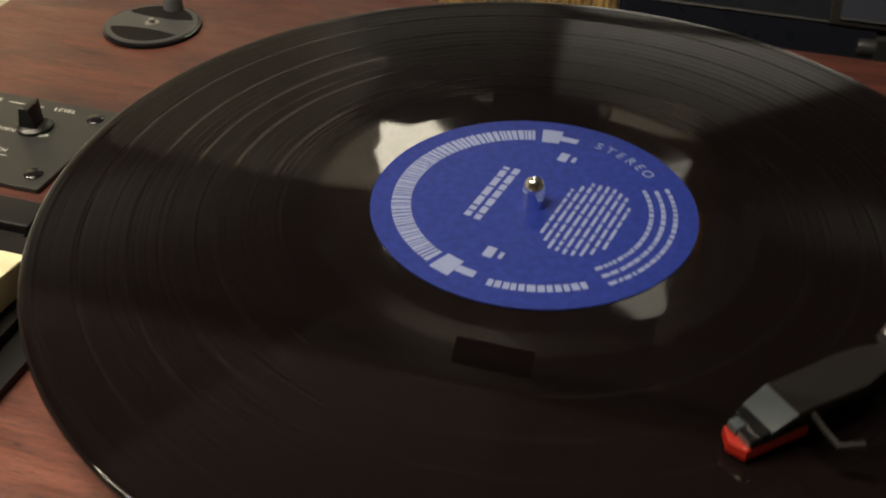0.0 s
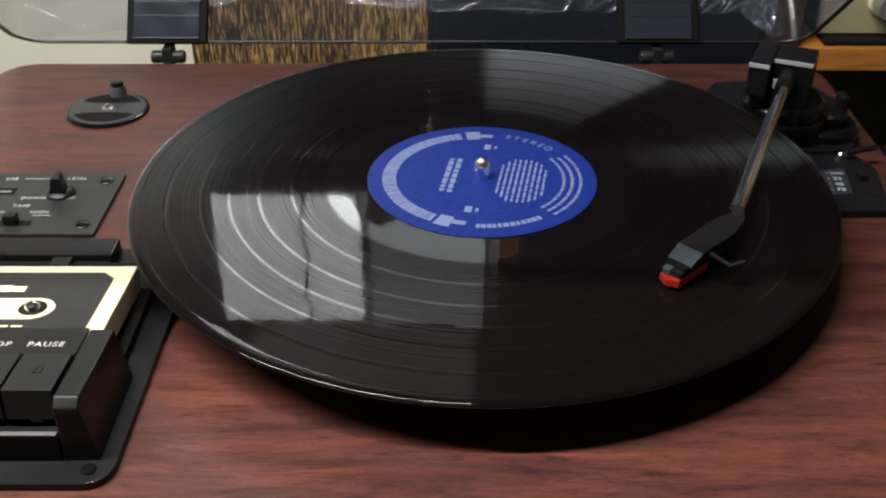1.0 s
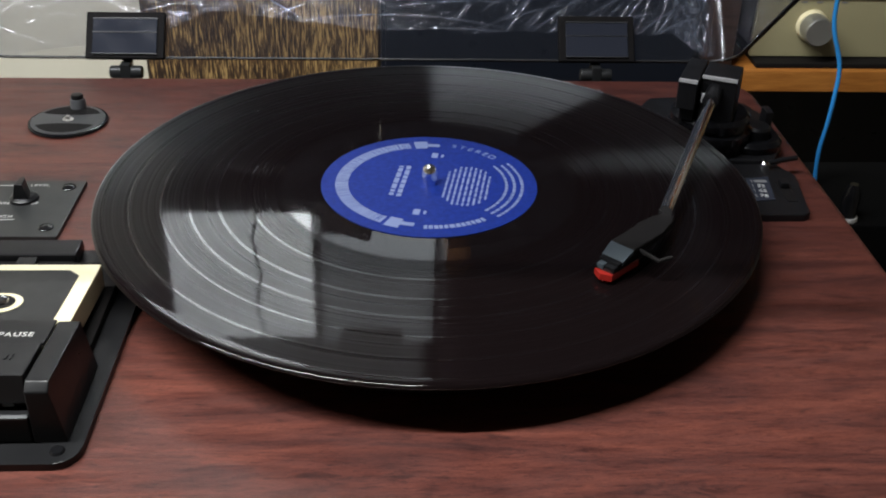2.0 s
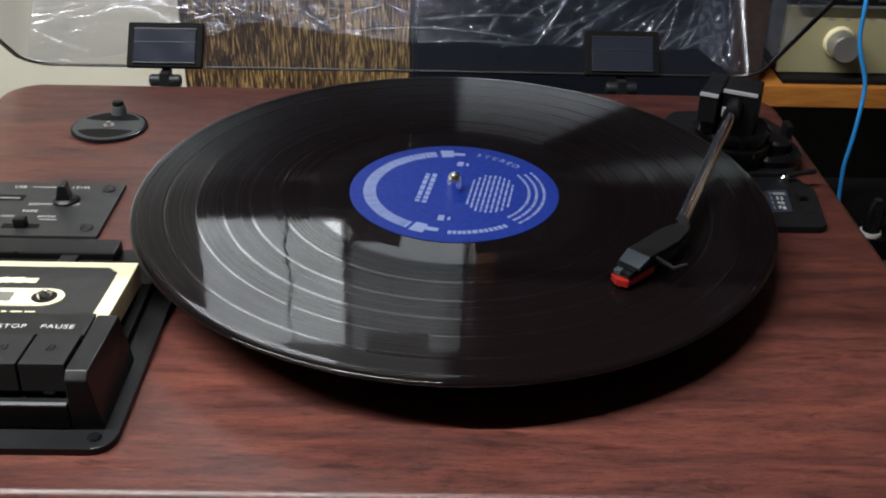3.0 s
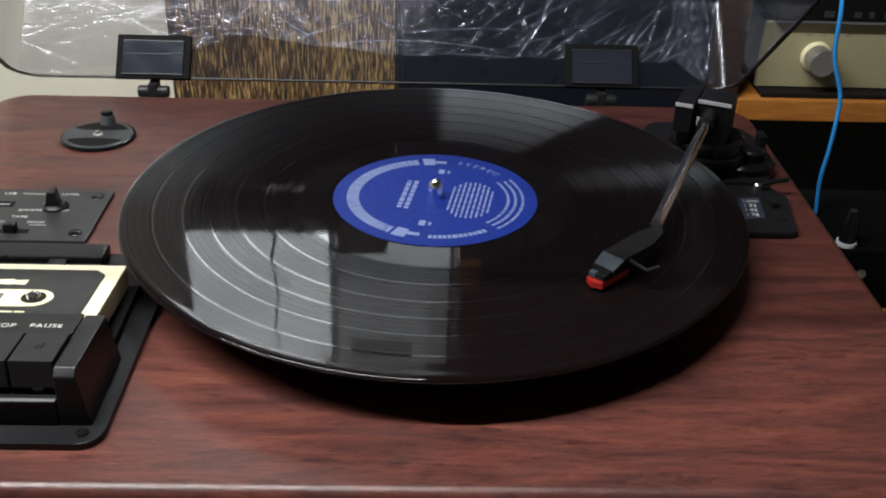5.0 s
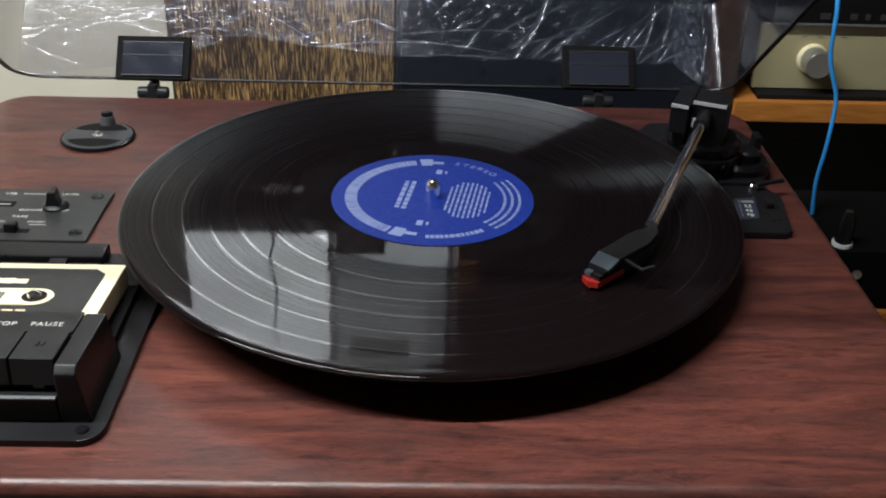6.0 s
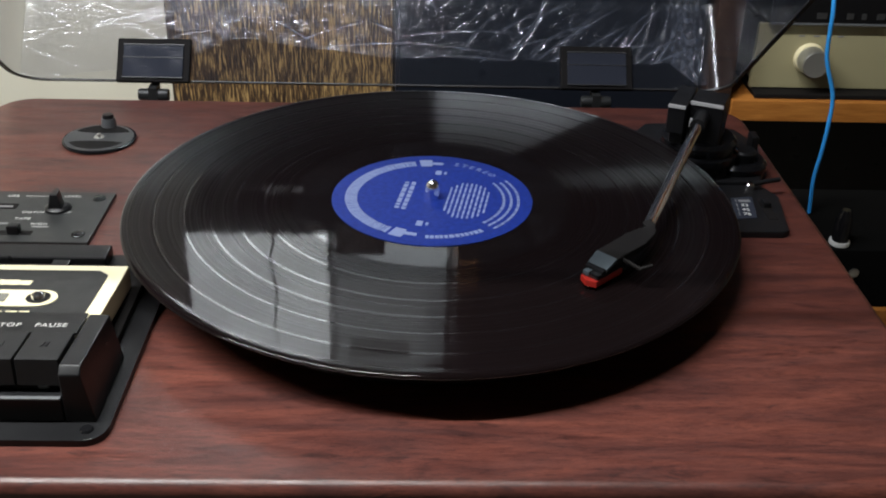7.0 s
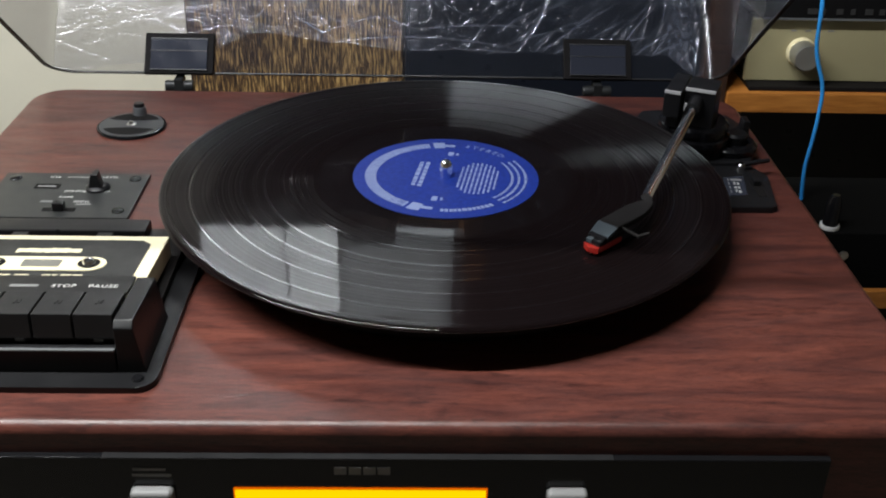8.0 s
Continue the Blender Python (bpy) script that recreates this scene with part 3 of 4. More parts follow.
def build_film():
    """Wrinkled cling film laid over the top of the raised lid and down its back wall."""
    bm = bmesh.new()
    fold_glint = bm.verts.layers.float.new("fold_glint")
    xs = [-0.2765 + 0.00095 * i for i in range(498)]
    back = 0.0637
    # way along the sheet: from the lid's front, over the back corner, down the back wall
    ss = [-0.34 + 0.01 * i for i in range(25)] + [-0.10 + 0.0011 * i for i in range(91)] + [0.0006 * i for i in range(1, 108)]
    # sharp creases: short bowed lines, level over the middle, fanning up to the right end
    rnd = random.Random(21)
    gx = np.array(xs)
    creases = []
    for i in range(115):
        right = rnd.random() < 0.5
        cx = rnd.uniform(0.02, 0.186) if right else rnd.uniform(-0.27, 0.06)
        ce = rnd.uniform(0.002, 0.045)
        turn = radians(rnd.uniform(18, 60) if right else rnd.uniform(-40, 32))
        creases.append((cx, ce, turn, rnd.uniform(0.006, 0.030), rnd.uniform(-12, 12), rnd.uniform(0.00045, 0.0011), rnd.uniform(0.1, 1.0) ** 2.5))
    for cx, ce, turn, half in ((-0.01, 0.0335, -0.03, 0.075), (0.03, 0.0425, -0.04, 0.03), (0.075, 0.030, 0.25, 0.035), (0.02, 0.024, 0.05, 0.045), (-0.10, 0.022, -0.5, 0.030), (-0.075, 0.027, 0.35, 0.035), (-0.13, 0.016, 0.8, 0.02), (0.10, 0.024, 0.6, 0.040), (0.115, 0.030, 0.55, 0.035), (0.13, 0.027, 0.75, 0.035), (0.145, 0.022, 0.9, 0.03)):
        creases.append((cx, ce, turn, half, 1.5, 0.0006, 1.0))

    def crease_row(e):
        total = np.zeros(len(xs))
        for cx, ce, turn, half, bow, wide, amp in creases:
            u = (gx - cx) * math.cos(turn) - (e - ce) * math.sin(turn)
            v = (gx - cx) * math.sin(turn) + (e - ce) * math.cos(turn)
            total = np.maximum(total, amp * np.exp(-((v - bow * u * u) / wide) ** 2) * np.clip(1.3 * (1 - (u / half) ** 2), 0, 1))
        return total

    grid = []
    for s in ss:
        row = []
        line = crease_row(s)
        for k, x in enumerate(xs):
            low = 0.019 + 0.013 * min(1, max(0, (-0.02 - x) / 0.12)) - 0.006 * min(1, max(0, (-0.20 - x) / 0.06)) + 0.003 * noise.noise(Vector((x * 40, 1.2, 0)))
            low -= 0.024 * min(1, max(0, (-0.135 - x) / 0.05))
            if x > 0.165:
                low -= 0.015 * min(1, (x - 0.165) / 0.02)
            e = min(s, back - low) if s > 0 else s
            fan = 0.75 * max(0.0, min(1.0, (x - 0.02) / 0.10 + 0.5 * noise.noise(Vector((x * 20, e * 30, 4)))))
            ang = math.atan2(0.20 - x, e + 0.06)
            dist = math.hypot(0.20 - x, e + 0.06)
            a = Vector((x * 16, e * 34, 0.3))
            warp = 0.9 * noise.noise(a * 0.8)
            ridge = 0.0
            for f, amp, off in ((1.0, 0.0017, 0), (2.1, 0.0011, 5), (4.3, 0.0008, 9), (8.2, 0.0004, 12)):
                q = noise.noise(Vector((a.x * f + warp, a.y * f + 1.4 * warp, off)))
                w = noise.noise(Vector((ang * 11 * f + 1.6 * warp, dist * 16, off + 3)))
                q = q * (1 - fan) + w * fan
                ridge += amp * max(0.0, 1 - abs(q) * 9.0) ** 2
            patch = min(1.0, max(0.0, 0.55 + 1.5 * noise.noise(Vector((x * 11, e * 26, 7)))))
            tuft = max(0.0, 1 - abs(x - 0.178) / 0.016)
            ridge = ridge * (0.45 + 0.55 * patch) + tuft * 0.0028 * abs(noise.noise(Vector((x * 240, e * 130, 2))))
            crease = float(line[k]) * (0.35 + 0.65 * min(1.0, max(0.0, 0.5 + 2.2 * noise.noise(Vector((x * 70, e * 90, 11))))))
            calm = 1 - 0.72 * min(1.0, max(0.0, (-0.14 - x) / 0.05))
            crease, ridge = crease * calm, ridge * calm
            ridge = 0.6 * ridge + 0.0007 * crease
            if s <= 0:
                v = bm.verts.new((x, s - 0.0016, 0.0637 + ridge))
            else:
                v = bm.verts.new((x, 0.0006 + ridge, back - e))
            # whiteness that stands in for glints on ridges, creases and the tuft
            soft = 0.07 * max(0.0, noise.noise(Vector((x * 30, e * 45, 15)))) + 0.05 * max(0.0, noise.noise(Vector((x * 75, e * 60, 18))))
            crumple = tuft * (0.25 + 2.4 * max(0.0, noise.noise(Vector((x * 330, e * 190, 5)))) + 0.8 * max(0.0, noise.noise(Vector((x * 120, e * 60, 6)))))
            v[fold_glint] = min(1.0, (ridge / 0.0030) ** 2 + 0.8 * crease + soft + crumple)
            row.append(v)
        grid.append(row)
    for a, b in zip(grid, grid[1:]):
        for i in range(len(xs) - 1):
            if (a[i].co - b[i].co).length > 0.0002 and xs[i] < 0.1925:
                bm.faces.new((a[i], a[i + 1], b[i + 1], b[i]))
    bmesh.ops.delete(bm, geom=[v for v in bm.verts if not v.link_faces], context="VERTS")
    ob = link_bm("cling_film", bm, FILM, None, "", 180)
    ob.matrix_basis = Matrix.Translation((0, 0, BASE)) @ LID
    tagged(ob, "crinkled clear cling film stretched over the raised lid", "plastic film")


build_film()


# ---------------------------------------------------------------- things behind the player
def build_palm_cabinet():
    c = thing("wooden_speaker", (-0.129, 0.42, Z0), "tall speaker cabinet in streaky dark and golden palm-wood veneer", "speaker")
    part("cabinet", box(-0.0985, 0.0995, 0, 0.175, 0.02, 0.06 - Z0, bevel=0.003), PALM, c)
    part("plinth_base", box(-0.09, 0.09, 0.01, 0.165, 0, 0.02), BLACK, c)
    u = thing("black_speaker", (-0.129, 0.42, 0.06), "black cloth-fronted speaker standing on the wooden one", "speaker")
    part("cabinet", box(-0.0985, 0.0990, 0.004, 0.172, 0, 0.150, bevel=0.003), BLACK, u)
    part("grille", box(-0.094, 0.0945, 0, 0.0038, 0.004, 0.146, bevel=0.0015), DEEPBLACK, u, "black cloth grille")
    k = thing("disc_player", (-0.129, 0.42, 0.210), "flat black audio component on top of the black speaker", "audio unit")
    part("case", box(-0.074, 0.095, 0.002, 0.165, 0.010, 0.0452, bevel=0.002), GLOSS, k)
    part("top_board", box(-0.0985, 0.096, 0.0, 0.168, 0.0455, 0.0530, bevel=0.0015), BLACK, k, "wider black top board")
    for x in (-0.06, 0.08):
        for y in (0.015, 0.15):
            part("foot", lathe([(0, 0), (0.009, 0), (0.009, 0.0098), (0, 0.0098)], 24, Matrix.Translation((x, y, 0))), RUBBER, k)
    part("trim_strip", box(-0.060, -0.0225, -0.0005, 0.0018, 0.0105, 0.0165), GREY, k, "dull grey front strip")
    part("trim_strip", box(-0.022, 0.0150, -0.001, 0.0018, 0.0105, 0.0185), SILVER, k, "bright silver front strip")
    b = thing("small_box", (-0.058, 0.425, 0.263), "small dark box lying on the audio component", "box")
    part("body", box(-0.028, 0.020, 0, 0.05, 0, 0.030, bevel=0.002), BROWN, b)
    part("lid", box(-0.029, 0.021, -0.001, 0.051, 0.0302, 0.033, bevel=0.001), BROWN, b)


build_palm_cabinet()


def build_navy_cabinet():
    c = thing("dark_cabinet", (0.105, 0.40, Z0), "tall glossy dark navy cabinet standing beside the wooden speaker", "cabinet")
    part("body", box(-0.133, 0.135, 0.003, 0.195, 0.0, 0.20 - Z0, bevel=0.003), NAVY, c)
    part("front_panel", box(-0.129, 0.131, 0, 0.003, 0.05, 0.19 - Z0, bevel=0.001), NAVY, c, "glossy dark front panel")


build_navy_cabinet()


def build_rack():
    r = thing("equipment_rack", (0.26, 0.385, Z0), "wooden hi-fi rack with orange varnished shelves and dark posts", "rack")
    h = 0.75 - Z0
    for x in (-0.016, 0.49):
        for y in (0.006, 0.20):
            part("post", box(x, x + 0.0235, y, y + 0.03, 0, h, bevel=0.002), BROWN, r, "dark brown wooden post")
    for z in (-0.0735, 0.11, 0.36):
        part("shelf", box(0.008, 0.4895, 0.004, 0.228, z - Z0 - 0.0195, z - Z0, bevel=0.0015), PINE, r, "orange varnished shelf board")
    # black board stands in for the dark space under the shelves
    part("dark_void_board", box(-0.016, 0.5135, 0.2305, 0.234, 0, h), BLACK, r)


build_rack()


def build_amplifier():
    a = thing("amplifier", (0.483, 0.41, -0.0735), "champagne-gold amplifier with a large silver knob", "amplifier")
    part("body", box(-0.19, 0.19, 0.004, 0.17, 0.006, 0.060, bevel=0.002), BLACK, a)
    # black strip reaching forward over the shelf board
    part("base", box(-0.194, 0.194, -0.016, 0.15, 0, 0.0045, bevel=0.001), RUBBER, a, "flat black strip under the amplifier")
    part("faceplate", box(-0.196, 0.196, -0.002, 0.004, 0.0052, 0.0635, bevel=0.0012), CHAMPAGNE, a, "champagne-gold metal faceplate")
    turn = Matrix.Translation((-0.1478, -0.002, 0.0335)) @ Matrix.Rotation(radians(90), 4, "X")
    part("knob_ring", lathe([(0, 0), (0.0134, 0), (0.0134, 0.003), (0.0126, 0.0050), (0, 0.0050)], 40, turn), CREAM, a, "pale knob collar")
    part("knob", lathe([(0, 0.005), (0.0118, 0.005), (0.0122, 0.006), (0.0120, 0.019), (0.0110, 0.0205), (0.0090, 0.0202), (0, 0.0202)], 48, turn), ALLOY, a, "turned silver knob")
    for x in (-0.160, -0.147, -0.126):
        part("caption", box(x, x + 0.005, -0.0024, -0.0015, 0.0525, 0.0538), DIM, a)
    b = thing("tuner", (0.483, 0.403, -0.0095), "black hi-fi tuner stacked on the amplifier", "tuner")
    part("body", box(-0.19, 0.19, 0, 0.17, 0.0, 0.07, bevel=0.002), GLOSS, b)
    part("trim", box(-0.189, 0.189, -0.001, 0.001, 0.0005, 0.0022), GREY, b, "thin grey lower trim")
    for i, w in enumerate((0.009, 0.003, 0.006, 0.004, 0.007, 0.005, 0.008)):
        part("caption", box(-0.150 + 0.013 * i, -0.150 + 0.013 * i + w, -0.0006, 0.001, 0.006, 0.011), TRIM, b)


build_amplifier()


def build_wall_cabinet():
    c = thing("wall_cabinet", (0.034, 0.43, 0.30), "black wall-hung cabinet with a brown and orange wooden side", "cabinet")
    part("body", box(0.022, 0.320, 0, 0.1895, 0, 0.2745, bevel=0.002), BLACK, c)
    part("side_panel", box(0, 0.0215, -0.004, 0.1895, 0.0405, 0.2745, bevel=0.002), BROWN, c, "dark brown wooden side panel")
    part("lower_panel", box(0, 0.0215, -0.004, 0.1895, 0, 0.0400, bevel=0.002), PINE, c, "orange varnished lower panel")


build_wall_cabinet()


def build_unseen_cabinet():
    # out of view, added to keep the bright wall out of the record
    c = thing("unseen_cabinet", (-0.36, 0.46, 0.575), "unseen dark brown cabinet, added to darken the record's reflections", "cabinet")
    part("body", box(-0.70, 0.72, 0.010, 0.1595, 0, 0.62, bevel=0.003), BROWN, c)
    for i in range(4):
        x = -0.695 + 0.3535 * i
        d = part("door", box(x, x + 0.349, 0, 0.0095, 0.005, 0.615, bevel=0.002), BROWN, c)
        part("knob", lathe([(0, 0), (0.006, 0), (0.008, 0.012), (0.006, 0.017), (0, 0.018)], 20, Matrix.Translation((x + (0.31 if i % 2 == 0 else 0.04), 0, 0.07)) @ Matrix.Rotation(radians(90), 4, "X")), STEEL, d, "small steel knob")


build_unseen_cabinet()


def build_low_stand():
    c = thing("low_stand", (0.29, 0.236, Z0), "low orange wooden stand beside the record player", "stand")
    part("top", box(0.0, 0.50, 0, 0.128, -0.210 - Z0, -0.192 - Z0, bevel=0.0015), PINE, c, "orange varnished top board")
    for x in (0.0, 0.47):
        part("side", box(x, x + 0.03, 0.004, 0.126, 0, -0.2102 - Z0, bevel=0.0015), BROWN, c)
    u = thing("mixer_unit", (0.29, 0.240, -0.192), "black audio unit standing on the low stand", "audio unit")
    # case kept near black and sheenless: the shade on it is in the colour
    part("case", box(0.0, 0.42, 0, 0.11, 0, 0.053, bevel=0.002), DEEPBLACK, u)
    turn = Matrix.Translation((0.0500, 0.0005, 0.032)) @ Matrix.Rotation(radians(90), 4, "X")
    part("screw", lathe([(0, 0), (0.0042, 0), (0.0042, 0.0015), (0.003, 0.0024), (0, 0.0024)], 20, turn), STEEL, u, "small steel panel screw")
    j = thing("jack_plug", (0.3275, 0.250, -0.139), "black audio plug with a pale ring", "plug")
    part("collar", lathe([(0, 0), (0.0078, 0), (0.0082, 0.001), (0.0078, 0.0035), (0, 0.0035)], 28), PRINT, j, "pale plastic ring")
    part("shell", lathe([(0, 0.0035), (0.0066, 0.0035), (0.0066, 0.020), (0.005, 0.026), (0.0032, 0.030), (0, 0.030)], 28), GLOSS, j)


build_low_stand()


def build_cable():
    pts = [(0.300, 0.33, 0.10), (0.303, 0.30, 0.042), (0.3067, 0.30, -0.002), (0.3179, 0.30, -0.034), (0.3195, 0.30, -0.058), (0.3189, 0.30, -0.082), (0.3172, 0.30, -0.107), (0.3197, 0.30, -0.1375)]
    sm = []
    for i in range(len(pts) - 1):
        p0, p1, p2, p3 = (Vector(pts[min(max(i + d, 0), len(pts) - 1)]) for d in (-1, 0, 1, 2))
        for k in range(6):
            t = k / 6
            sm.append(0.5 * (2 * p1 + (p2 - p0) * t + (2 * p0 - 5 * p1 + 4 * p2 - p3) * t * t + (3 * p1 - p0 - 3 * p2 + p3) * t ** 3))
    sm.append(Vector(pts[-1]))
    ob = link_bm("cable", tube(sm, 0.0017, 10), BLUE, None, "", 60)
    tagged(ob, "thin bright blue cable hanging beside the rack", "cable")


build_cable()


def build_lit_panel():
    p = thing("light_panel", (-0.192, 0.619, 0.34), "bright white lit panel on the cream wall", "light panel")
    part("frame", box(-0.086, 0.086, -0.018, 0, 0.026, 0.20, bevel=0.002), SILVER, p)
    part("side_frame", box(0.0865, 0.226, -0.018, 0, 0.026, 0.21, bevel=0.002), SILVER, p)
    # glow added for the pale lit surface beside the bright panel
    part("side_glow", box(0.092, 0.221, -0.021, -0.0185, 0.031, 0.205), DIM_GLOW, p, "dim glow standing in for a lit pale surface")
    part("diffuser", box(-0.081, 0.081, -0.021, -0.0185, 0.031, 0.195), PANEL_GLOW, p, "glowing white diffuser")


build_lit_panel()


def build_panel_cord():
    pts = [Vector((-0.168 + 0.0025 * math.sin(0.9 * i) + 0.001 * math.sin(2.3 * i), 0.560, 0.32 + 0.012 * i)) for i in range(18)]
    pts = [Vector((-0.168, 0.560, 0.2635))] + pts + [Vector((-0.170, 0.60, 0.545)), Vector((-0.170, 0.618, 0.56))]
    ob = link_bm("cord", tube(pts, 0.0016, 8), DEEPBLACK, None, "", 60)
    tagged(ob, "thin dark cord hanging in front of the lit panel", "cord")


build_panel_cord()

# ---------------------------------------------------------------- fittings on the plinth
def build_adapter():
    a = thing("record_adapter", (-0.198, 0.1130, 0.0003), "dark grey single-record adapter disc lying on the plinth", "adapter")
    d = part("disc", lathe([(0, 0), (0.0214, 0), (0.0217, 0.0004), (0.0214, 0.0012), (0.0204, 0.0015), (0.0198, 0.0012), (0, 0.0010)], 64), GLOSS, a, "black plastic disc")
    part("face", lathe([(0, 0.0011), (0.0199, 0.0011), (0.0201, 0.0016), (0.0195, 0.0019), (0, 0.0019)], 64), BARGREY, d, "satin grey face")
    for s in (-1, 1):
        lens = [(0.0178 * math.cos(radians(t)), s * 0.0178 * math.sin(radians(t))) for t in range(26, 155, 6)]
        lens += [(x, s * (0.0078 - 0.0020 * (1 - (x / 0.0160) ** 2))) for x in (-0.0120, -0.0080, -0.0040, 0.0, 0.0040, 0.0080, 0.0120)]
        part("recess", prism(lens if s > 0 else lens[::-1], 0.0016, 0.0020), RUBBER, d, "black hollow")
    part("pin", lathe([(0, 0.0018), (0.0030, 0.0018), (0.0030, 0.0021), (0.0014, 0.0024), (0.0012, 0.0038), (0, 0.0040)], 20), STEEL, d, "tiny chrome pin")
    p = Matrix.Translation((-0.1965, 0.1300, -BASE))
    k = part("rest_post", lathe([(0, 0.0002), (0.0046, 0.0002), (0.0044, 0.005), (0.0040, 0.0075), (0, 0.0075)], 24, p), GREY, player, "short grey post")
    part("cap", lathe([(0, 0.0076), (0.0034, 0.0076), (0.0036, 0.0085), (0.0030, 0.0100), (0, 0.0103)], 24, p), BLACK, k, "black rubber cap")


build_adapter()


def screw(parent, x, y, z, r=0.0028):
    m = Matrix.Translation((x, y, z - BASE))
    sc = part("screw", lathe([(0, 0), (r, 0), (r, 0.0003), (r * 0.8, 0.0009), (0, 0.0010)], 18, m), GLOSS, parent, "black cross-head screw")
    return sc


def flat(x, y, z):
    return Matrix.Translation((x, y, z - BASE))


def bar(parent, x0, x1, y0, y1, z, material=PRINT):
    return part("caption", lift(box(x0, x1, y0, y1, z, z + 0.0001)), material, parent)


def build_control_panel():
    c = part("control_panel", lift(prism(round_rect(-0.2505, -0.1690, -0.0164, 0.0391, 0.001, 2), 0.0002, 0.0020, bevel=0.0005)), PLATE, player, "satin black control plate, lightened for its sheen")
    for x in (-0.176, -0.2435):
        for y in (0.0314, -0.0083):
            screw(c, x, y, 0.0020, 0.0034)
    z = 0.00205
    m = flat(-0.194, 0.0193, 0.002)
    k = part("level_knob", lathe([(0, 0), (0.0068, 0), (0.0066, 0.0012), (0.0052, 0.0022), (0.0046, 0.0024), (0, 0.0024)], 32, m), BLACK, c, "black pointer knob")
    fin = prism([(-0.0036, -0.0042), (0.0036, -0.0042), (0.0030, 0.0020), (0.0, 0.0056), (-0.0030, 0.0020)], 0.0022, 0.0100, bevel=0.0006)
    for v in fin.verts:
        if v.co.z > 0.006:
            v.co.x *= 0.55
    fin.transform(m)
    part("pointer", fin, BLACK, k)
    part("slider_slot", lift(box(-0.2165, -0.1990, -0.0095, -0.0055, 0.0019, 0.0022)), RUBBER, c)
    sl = box(-0.2105, -0.2045, -0.0100, -0.0048, 0.0021, 0.0068, bevel=0.0008)
    part("slider", lift(sl), BLACK, c, "ridged black slide switch")
    u = part("usb_socket", lift(box(-0.2295, -0.2155, 0.0185, 0.0240, 0.0019, 0.00225)), RUBBER, c, "black rectangular socket")
    part("tongue", lift(box(-0.2275, -0.2175, 0.0195, 0.0212, 0.0021, 0.0025)), DIM, u)
    part("line", lift(box(-0.2150, -0.1995, 0.0331, 0.0335, z, z + 0.0001)), PRINT, c)
    part("line", lift(box(-0.2010, -0.1925, -0.0010, -0.0006, z, z + 0.0001)), PRINT, c)
    for text, x, y in (("USB", -0.2215, 0.0333), ("LEVEL", -0.1905, 0.0336), ("DOWN", -0.2055, 0.0150), ("UP", -0.1882, 0.0150), ("TAPE", -0.2085, 0.0077), ("HIGH", -0.1985, 0.0022)):
        lettering("caption", text, 0.0032, flat(x, y, z), PRINT, c, spread=1.15)
    bar(c, -0.2205, -0.2140, 0.0012, 0.0032, z, DIM)


build_control_panel()

SLOPE = Matrix.Translation((0, -0.066, 0.0183)) @ Matrix.Rotation(radians(-4.75), 4, "X")


